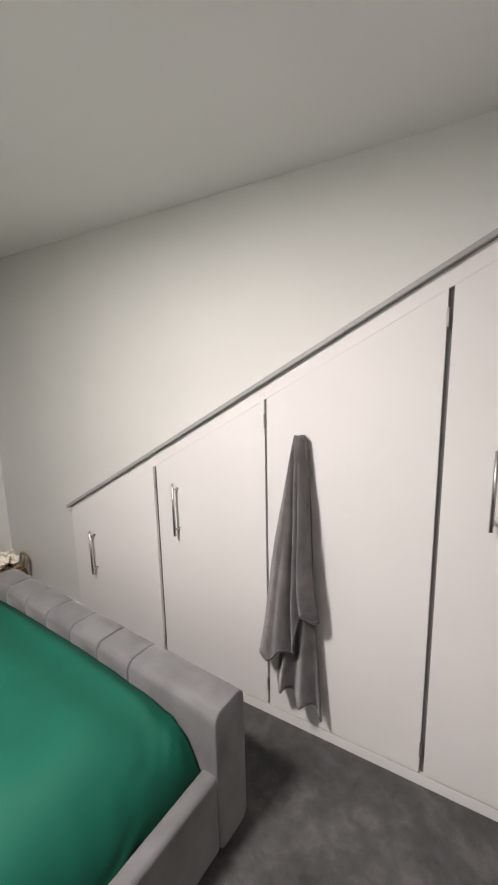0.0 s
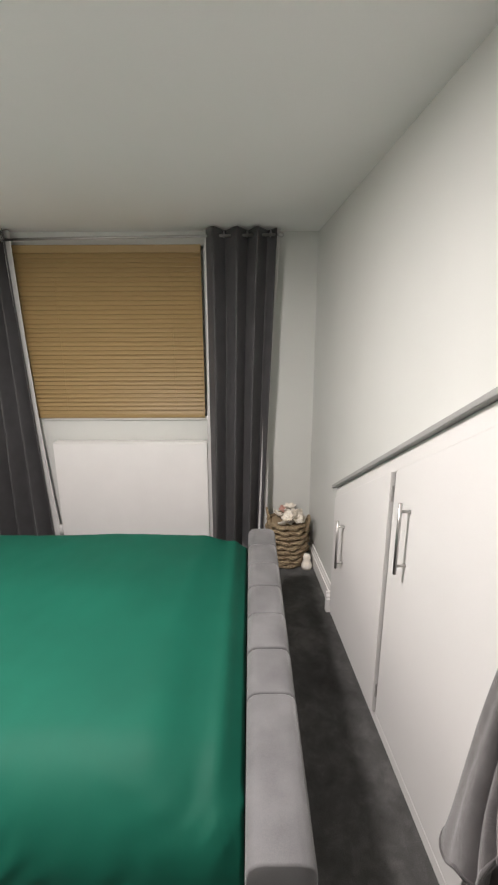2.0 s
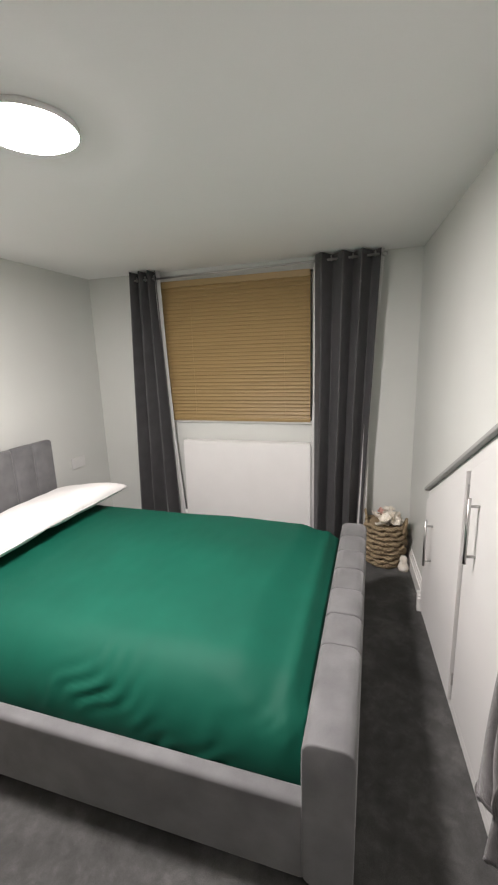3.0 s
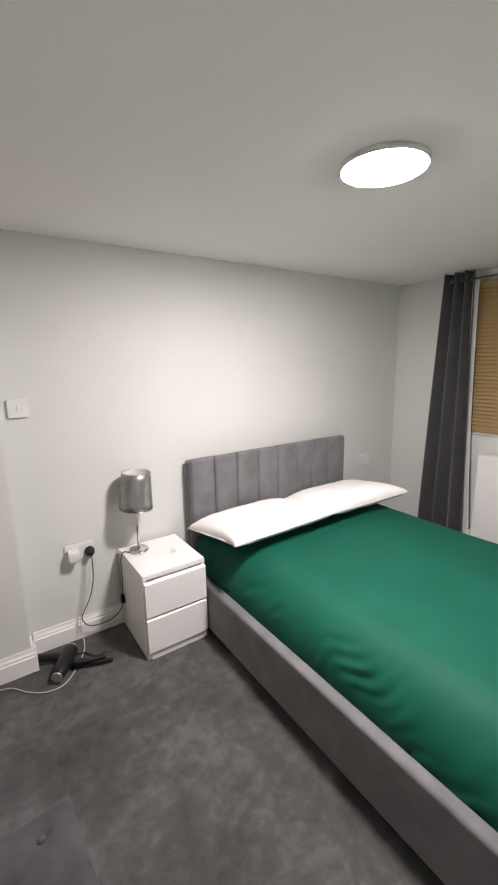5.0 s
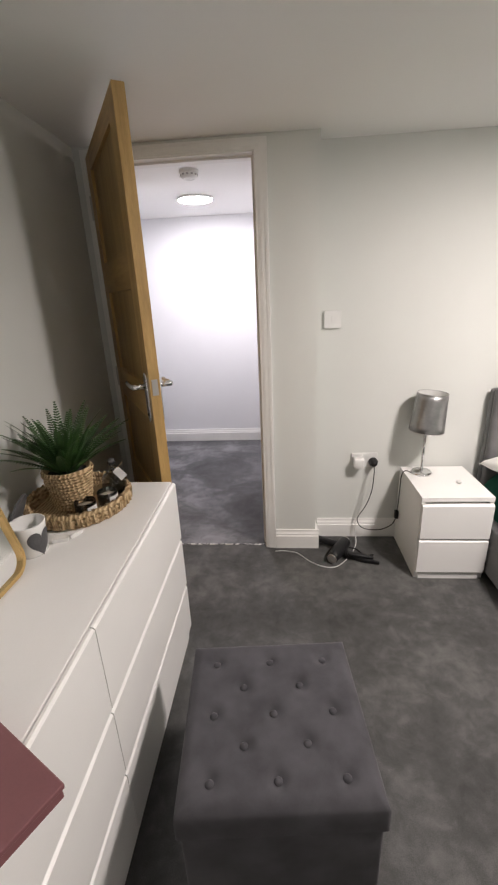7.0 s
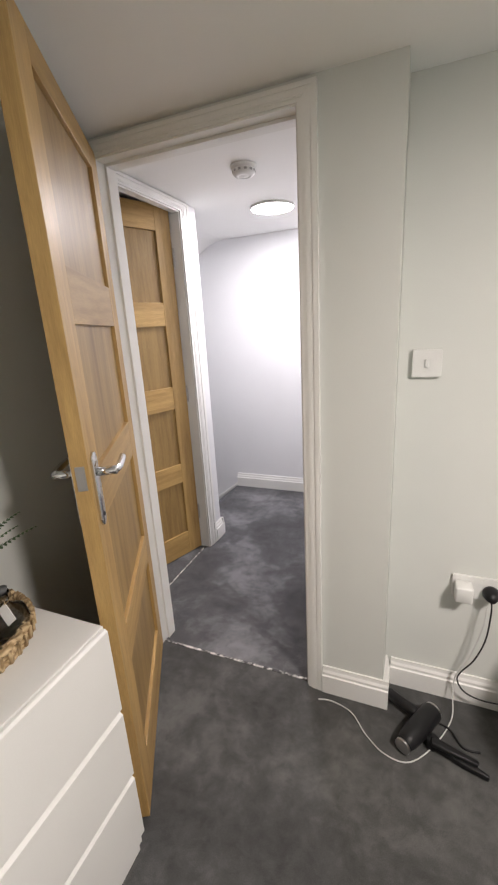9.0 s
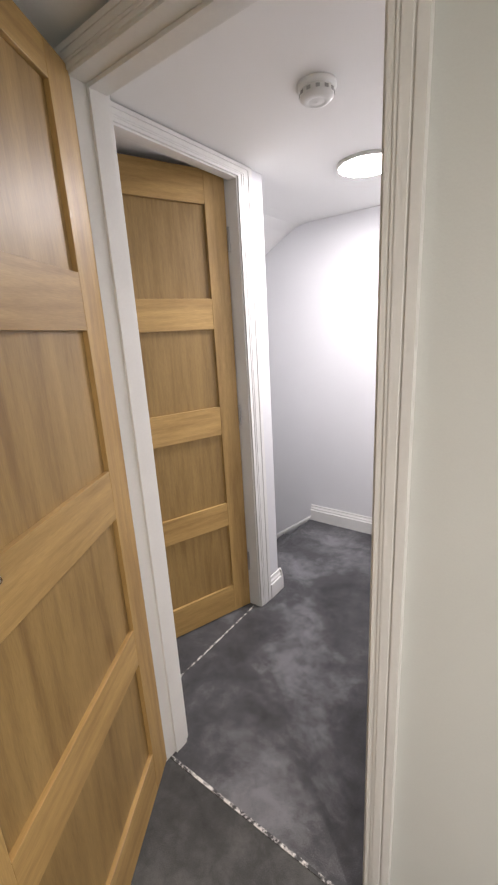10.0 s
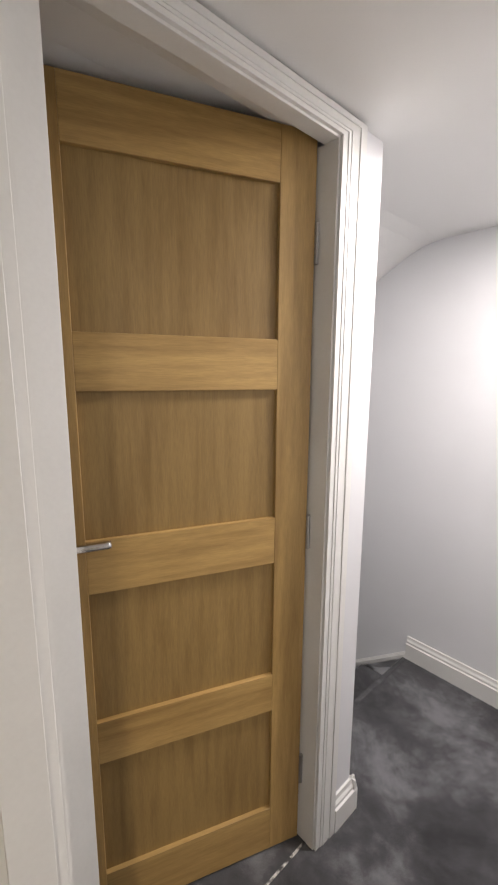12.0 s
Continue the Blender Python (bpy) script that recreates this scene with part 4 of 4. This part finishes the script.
part("flex", tube(arc([(0.10, 0, 0), (0.135, -0.02, 0.0), (0.13, -0.08, -0.008), (0.06, -0.10, -0.010), (0.0, -0.06, -0.011), (-0.05, -0.08, -0.011)]), 0.004, 8), M_DARKPL, tongs, "", True)
floor_cable = part("extension_cable", tube(arc([(2.648, 0.055, 0.47), (2.655, 0.06, 0.38), (2.685, 0.055, 0.24), (2.722, 0.05, 0.14), (2.725, 0.06, 0.06), (2.73, 0.12, 0.006), (2.79, 0.24, 0.005), (2.87, 0.33, 0.005), (2.95, 0.33, 0.005), (3.02, 0.28, 0.005), (3.08, 0.21, 0.005), (3.16, 0.185, 0.005), (3.21, 0.20, 0.012)]), 0.0024, 8), M_WIRE, None, "", True)
tagged(floor_cable, "white cable looping over the carpet by the wall", "cable")

# ---- ottoman ----
OW, OD, OH = 0.46, 0.445, 0.422
otto = thing("ottoman", pose(2.985, 1.238, 0, 0, 0, 4.8), "charcoal velvet storage ottoman with button-tufted lid", "ottoman")
part("body", boxes((0.006, OW - 0.006, 0.006, OD - 0.006, 0.012, OH - 0.085), bevel=0.008), M_OTTO, otto, "", True)
BTN = [(0.0775 + 0.155 * i, 0.07 + 0.156 * j) for i in range(3) for j in range(3)] + [(0.155 + 0.155 * i, 0.148 + 0.156 * j) for i in range(2) for j in range(2)]


def lid(u, v):
    x, y = u * OW, v * OD
    e = min(x, OW - x, y, OD - y)
    z = OH - 0.018 * (1 - min(1, e / 0.03)) ** 2
    for bx, by in BTN:
        r = math.hypot(x - bx, y - by)
        z -= 0.013 * math.exp(-(r / 0.02) ** 2) + 0.003 * math.exp(-(r / 0.05) ** 2)
    return (x, y, z + 0.0008 * noise.noise((x * 40, y * 40, 0)))


bm = sheet(lid, 72, 72)
rim_edges = [e for e in bm.edges if e.is_boundary]
low = bmesh.ops.extrude_edge_only(bm, edges=rim_edges)["geom"]
for v in low:
    if isinstance(v, bmesh.types.BMVert):
        v.co.z = OH - 0.084
part("lid", bm, M_OTTO, otto, "tufted padded lid", True)
for bx, by in BTN:
    part("button", lathe([(0, 0.006), (0.006, 0.0055), (0.0105, 0.002), (0.011, -0.003), (0, -0.003)], 14, m=Matrix.Translation((bx, by, OH - 0.0135))), M_OTTO, otto, "", True)
for fx in (0.03, OW - 0.06):
    for fy in (0.03, OD - 0.06):
        part("foot", boxes((fx, fx + 0.03, fy, fy + 0.03, 0, 0.014)), M_DARKPL, otto)

# ---- things on the chest ----
pot = thing("potted_fern", pose(3.885, 1.03, CHH + 0.012), "green fern in a tapered woven pot", "plant")
part("pot", lathe([(0.0, 0.0), (0.050, 0.0), (0.055, 0.01), (0.078, 0.14), (0.078, 0.146), (0.072, 0.146), (0.068, 0.125), (0.0, 0.122)], 36), M_RUSH, pot, "plaited rush pot", True)
for k in range(12):
    z = 0.012 + k * 0.0112
    r = 0.0535 + 0.024 * z / 0.14
    part("plait", tube([((r + 0.0015 + 0.0018 * math.sin(a * 14 + k * math.pi)) * math.cos(a), (r + 0.0015 + 0.0018 * math.sin(a * 14 + k * math.pi)) * math.sin(a), z) for a in [2 * math.pi * i / 64 for i in range(65)]], 0.0045, 5), M_RUSH, pot, "", True)
part("soil", lathe([(0, 0.130), (0.05, 0.129), (0.066, 0.126)], 20), M_BLACK, pot)
rng = random.Random(4)
for k in range(54):
    az, ln, lift = 2 * math.pi * k / 54 * 5.0 + rng.uniform(-0.2, 0.2), rng.uniform(0.17, 0.25), rng.uniform(0.7, 1.5)
    bm = bmesh.new()
    spine, p, el = [], Vector((0.030 * math.cos(az), 0.030 * math.sin(az), 0.130)), lift
    for i in range(13):
        spine.append(p.copy())
        p = p + ln / 12 * Vector((math.cos(el) * math.cos(az), math.cos(el) * math.sin(az), math.sin(el)))
        el -= rng.uniform(0.01, 0.085)
    side = Vector((-math.sin(az), math.cos(az), 0))
    tube(spine, lambda t: 0.0016 * (1 - 0.7 * t), 4, bm)
    for i in range(2, 25):
        f = i / 2
        a = spine[min(12, int(f))].lerp(spine[min(12, int(f) + 1)], f - int(f))
        wid = 0.0195 * math.sin(math.pi * min(1, (i / 25) ** 0.7 * 0.95 + 0.05)) + 0.003
        d = (spine[min(12, int(f) + 1)] - spine[max(0, int(f) - 1)]).normalized()
        for s in (-1, 1):
            tip = a + side * s * wid + d * wid * 0.55 + Vector((0, 0, -0.15 * wid))
            vs = [bm.verts.new(q) for q in (a - d * 0.002, a + side * s * wid * 0.5 + d * (wid * 0.22 - 0.0028), tip, a + side * s * wid * 0.45 + d * (wid * 0.3 + 0.0032), a + d * 0.002)]
            bm.faces.new(vs)
    part("frond", bm, M_LEAF, pot)

tray = thing("woven_tray", pose(3.872, 1.012, CHH), "oval plaited rush tray with raised rim", "tray")
TA, TB = 0.16, 0.165
oval = lambda a, k=1.0: (TA * k * math.cos(a), TB * k * math.sin(a))
part("tray_base", prism([oval(2 * math.pi * i / 48, 0.97) for i in range(48)], 0.0, 0.010, "z"), M_RUSH, tray)
for k in range(3):
    part("rim_coil", tube([(*oval(a, 1.0 + 0.012 * k + 0.012 * math.sin(a * 30 + k * 2)), 0.012 + 0.0155 * k + 0.002 * math.sin(a * 26 + k)) for a in [2 * math.pi * i / 160 for i in range(161)]], 0.0095, 6), M_RUSH, tray, "", True)
for k in range(44):
    a = 2 * math.pi * k / 44
    x, y = oval(a, 1.02)
    s = part("rim_wrap", tube([(x * 0.95, y * 0.97, 0.004), (x * 1.05, y * 1.035, 0.012), (x * 1.065, y * 1.045, 0.04), (x * 0.99, y * 0.99, 0.056)], 0.0055, 5), M_RUSH, tray, "", True)

bottle = thing("glass_bottle", pose(3.778, 0.925, CHH + 0.011), "round clear glass bottle with a paper tag", "bottle")
part("glass_body", lathe([(0, 0), (0.036, 0), (0.042, 0.01), (0.046, 0.04), (0.038, 0.068), (0.014, 0.084), (0.011, 0.09), (0.011, 0.112), (0.014, 0.114), (0.014, 0.118), (0.009, 0.118), (0.009, 0.09), (0.034, 0.064), (0.042, 0.04), (0.038, 0.008), (0, 0.006)], 28), M_SMOKE, bottle, "", True)
part("stopper", lathe([(0, 0.112), (0.009, 0.112), (0.012, 0.128), (0, 0.13)], 16), M_SLATE, bottle, "dark stopper", True)
tag = part("tag", boxes((-0.014, 0.014, -0.001, 0.001, -0.022, 0.022)), M_PILLOW, bottle, "white paper tag")
tag.matrix_basis = pose(-0.036, 0.024, 0.083, 18, 40, 20)
part("string", tube(arc([(0.012, 0, 0.1), (-0.013, 0.008, 0.1), (-0.03, 0.02, 0.105), (-0.042, 0.005, 0.12)]), 0.0012, 6), M_RUSH, bottle)
for k, (x, y, r, h) in enumerate(((3.772, 1.01, 0.034, 0.045), (3.812, 1.092, 0.034, 0.05))):
    jar = thing("candle_jar", pose(x, y, CHH + 0.011), "small glass candle jar with a white label on the tray", "candle", "candles on the tray")
    part("jar", lathe([(0, 0), (r, 0), (r, h), (r - 0.002, h), (r - 0.002, 0.004), (0, 0.004)], 24), M_SMOKE, jar, "", True)
    part("wax", lathe([(0, 0.0045), (r - 0.0025, 0.0045), (r - 0.0025, h * 0.6), (0, h * 0.6)], 24), M_PETAL, jar, "cream wax", True)
    part("label", sheet(lambda u, v, r=r, h=h: ((r + 0.0004) * math.cos(2.2 + 1.9 * u), (r + 0.0004) * math.sin(2.2 + 1.9 * u), h * (0.15 + 0.6 * v)), 10, 1), M_PILLOW, jar, "plain white label")

mug = thing("heart_mug", pose(3.884, 1.288, CHH) @ Matrix.Diagonal((1.18, 1.18, 1.1, 1)), "white ceramic mug with dark heart on it", "mug")
part("body", lathe([(0, 0), (0.030, 0), (0.034, 0.004), (0.041, 0.088), (0.041, 0.09), (0.038, 0.09), (0.031, 0.008), (0, 0.006)], 32), M_CERAMIC, mug, "", True)
part("handle", tube([(0.036 * math.cos(1.0) + 0.03 * math.sin(a) * math.cos(1.0), 0.036 * math.sin(1.0) + 0.03 * math.sin(a) * math.sin(1.0), 0.045 + 0.028 * math.cos(a)) for a in [math.pi * k / 12 for k in range(13)]], 0.005, 8), M_CERAMIC, mug, "", True)
hb = bmesh.new()
loops = []
for f in (0.02, 0.3, 0.55, 0.8, 1.0):
    ring = []
    for i in range(36):
        a = 2 * math.pi * i / 36
        hx, hz = 16 * math.sin(a) ** 3 * f, (13 * math.cos(a) - 5 * math.cos(2 * a) - 2 * math.cos(3 * a) - math.cos(4 * a)) * f
        z = 0.042 + hz * 0.0026
        rr = 0.0335 + 0.0075 * z / 0.09 + 0.0012
        th = radians(163) + hx * 0.0021 / rr
        ring.append(hb.verts.new((rr * math.cos(th), rr * math.sin(th), z)))
    loops.append(ring)
hb.faces.new(loops[0])
for p, q in zip(loops, loops[1:]):
    for i in range(36):
        hb.faces.new((p[i], p[(i + 1) % 36], q[(i + 1) % 36], q[i]))
part("heart", hb, M_SLATE, mug, "dark grey heart")

plaque = thing("slate_plaque", pose(3.99, 1.235, CHH + 0.002, 0, -24, 15), "dark grey slate plaque leaning behind the mug", "ornament")
part("slab", prism(rounded(0.13, 0.15, 0.05, 8, -0.065, 0.0), -0.004, 0.004, "x", bevel=0.002), M_SLATE, plaque)
for k, (x, y, rz) in enumerate(((3.83, 1.235, 20), (3.80, 1.20, 60))):
    clip = thing("white_clip", pose(x, y, CHH, 0, 0, rz), "small white plastic clip on the chest", "clip", "clips on the chest")
    part("jaw", boxes((-0.022, 0.022, -0.006, 0.001, 0, 0.009), bevel=0.002), M_PLASTIC, clip)
    part("jaw", boxes((-0.022, 0.022, 0.002, 0.008, 0, 0.011), bevel=0.002), M_PLASTIC, clip)

mirror = thing("standing_mirror", pose(3.858, 1.352, CHH + 0.002, 0, 0, 0) @ Euler((0, radians(14), 0)).to_matrix().to_4x4(), "gold-framed mirror with round corners leaning on the wall", "mirror")
MW, MH = 0.56, 0.80
inner, outer = rounded(MW - 0.02, MH - 0.02, 0.045, 8, 0.01, 0.01), rounded(MW, MH, 0.055, 8)
bm = bmesh.new()
loops = [[bm.verts.new((x, a, b)) for a, b in o] for x, o in ((-0.008, outer), (-0.008, inner), (0.016, inner), (0.016, outer))]
for p, q in zip(loops, loops[1:] + loops[:1]):
    for i in range(len(p)):
        bm.faces.new((p[i], p[(i + 1) % len(p)], q[(i + 1) % len(q)], q[i]))
part("frame", bm, M_GOLD, mirror, "slim gold metal frame")
part("glass", prism(rounded(MW - 0.016, MH - 0.016, 0.046, 8, 0.008, 0.008), 0.002, 0.006, "x"), M_MIRROR, mirror, "silvered mirror glass")
part("back", prism(rounded(MW - 0.004, MH - 0.004, 0.052, 8, 0.002, 0.002), 0.0065, 0.014, "x"), M_BLACK, mirror)

boxx = thing("gift_box", pose(3.481, 1.877, CHH, 0, 0, -28.5), "flat mauve box with lid lying on the chest", "box")
part("box_base", boxes((0.003, 0.267, 0.003, 0.197, 0, 0.018), bevel=0.002), M_MAUVE, boxx)
part("lid", boxes((0, 0.27, 0, 0.2, 0.0185, 0.028), bevel=0.002), M_MAUVE, boxx)

# ---- basket in the corner ----
basket = thing("storage_basket", pose(0.165, 2.345, 0), "round seagrass basket filled with cream blooms", "basket")
for k in range(9):
    z = 0.016 + k * 0.034
    r = 0.112 + 0.022 * math.sin(math.pi * (k + 1) / 11)
    part("coil", tube([((r + 0.007 * math.sin(a * 9 + k * math.pi)) * math.cos(a), (r + 0.007 * math.sin(a * 9 + k * math.pi)) * math.sin(a), z + 0.004 * math.sin(a * 9 + k)) for a in [2 * math.pi * i / 90 for i in range(91)]], 0.0145, 7), M_SEAGRASS, basket, "", True)
part("lining", lathe([(0, 0.004), (0.10, 0.004), (0.118, 0.16), (0.11, 0.29)], 28), M_SEAGRASS, basket)
for s in (-1, 1):
    part("handle", tube(arc([(0.06 * s - 0.03, s * 0.12, 0.27), (0.06 * s - 0.02, s * 0.135, 0.34), (0.06 * s + 0.05, s * 0.13, 0.34), (0.06 * s + 0.06, s * 0.115, 0.27)]), 0.009, 8), M_SEAGRASS, basket, "", True)
rng = random.Random(11)
for k in range(15):
    a, r = rng.uniform(0, 6.28), 0.1 * math.sqrt(rng.random())
    bloom = thing("flower_bloom", pose(0.165 + r * math.cos(a), 2.345 + r * math.sin(a), 0.30 + rng.uniform(0, 0.05), rng.uniform(-35, 35), rng.uniform(-35, 35), rng.uniform(0, 360)), "cream artificial bloom lying in the basket", "flower", "blooms in the basket")
    for j in range(6):
        b = 2 * math.pi * j / 6
        def petal(u, v, b=b):
            w = 0.022 * math.sin(math.pi * (0.12 + 0.85 * v)) * (2 * u - 1)
            rad = 0.006 + 0.038 * v
            return (rad * math.cos(b) - w * math.sin(b), rad * math.sin(b) + w * math.cos(b), 0.014 * v * v + 0.012 * (2 * u - 1) ** 2)
        part("petal", sheet(petal, 4, 5), M_PINK if k == 5 else M_PETAL, bloom, "", True)
    part("heart", lathe([(0, -0.004), (0.009, 0.0), (0.007, 0.008), (0, 0.01)], 10), M_PETAL, bloom, "", True)
toy = thing("small_figure", pose(0.275, 2.468, 0), "small cream and pink ornament standing by the basket", "ornament")
part("body", lathe([(0, 0), (0.032, 0), (0.036, 0.02), (0.026, 0.05), (0.02, 0.055), (0.026, 0.075), (0.018, 0.10), (0, 0.104)], 20), M_PETAL, toy, "", True)


# ---- ceiling fittings ----
def flush_light(name, x, y, z, r, glow_mat, label):
    f = thing(name, pose(x, y, z), label, "ceiling light")
    part("rim", lathe([(r + 0.005, 0.0), (r + 0.005, -0.0145), (r + 0.003, -0.0165), (r + 0.0005, -0.0165), (r + 0.0005, 0.0)], 48), M_PLASTIC, f, "white rim", True)
    part("diffuser", lathe([(r, -0.0125), (r * 0.985, -0.0165), (r * 0.9, -0.0195), (r * 0.6, -0.022), (0.0, -0.023)], 48), glow_mat, f, "glowing white diffuser", True)


flush_light("ceiling_light", 1.915, 1.305, CZ, 0.13, M_LAMP, "round flush ceiling light, switched on, in the bedroom")
flush_light("ceiling_light", 3.77, -1.152, HZ, 0.125, M_LAMP2, "round flush ceiling light, switched on, in the hall")
alarm = thing("smoke_alarm", pose(3.675, -0.475, HZ), "white round smoke alarm on the hall ceiling", "smoke alarm")
part("base", lathe([(0, 0), (0.056, 0), (0.058, -0.012), (0.05, -0.018), (0.0, -0.018)], 32), M_PLASTIC, alarm, "", True)
part("cover", lathe([(0.05, -0.0185), (0.05, -0.034), (0.04, -0.043), (0.028, -0.046), (0.026, -0.044), (0.02, -0.044), (0.0, -0.048)], 32), M_PLASTIC, alarm, "", True)
for k in range(12):
    a = 2 * math.pi * k / 12
    v = part("vent", boxes((-0.006, 0.006, -0.002, 0.002, -0.031, -0.022)), M_RAIL, alarm)
    v.matrix_basis = pose(0.0495 * math.cos(a), 0.0495 * math.sin(a), 0, 0, 0, math.degrees(a) + 90)
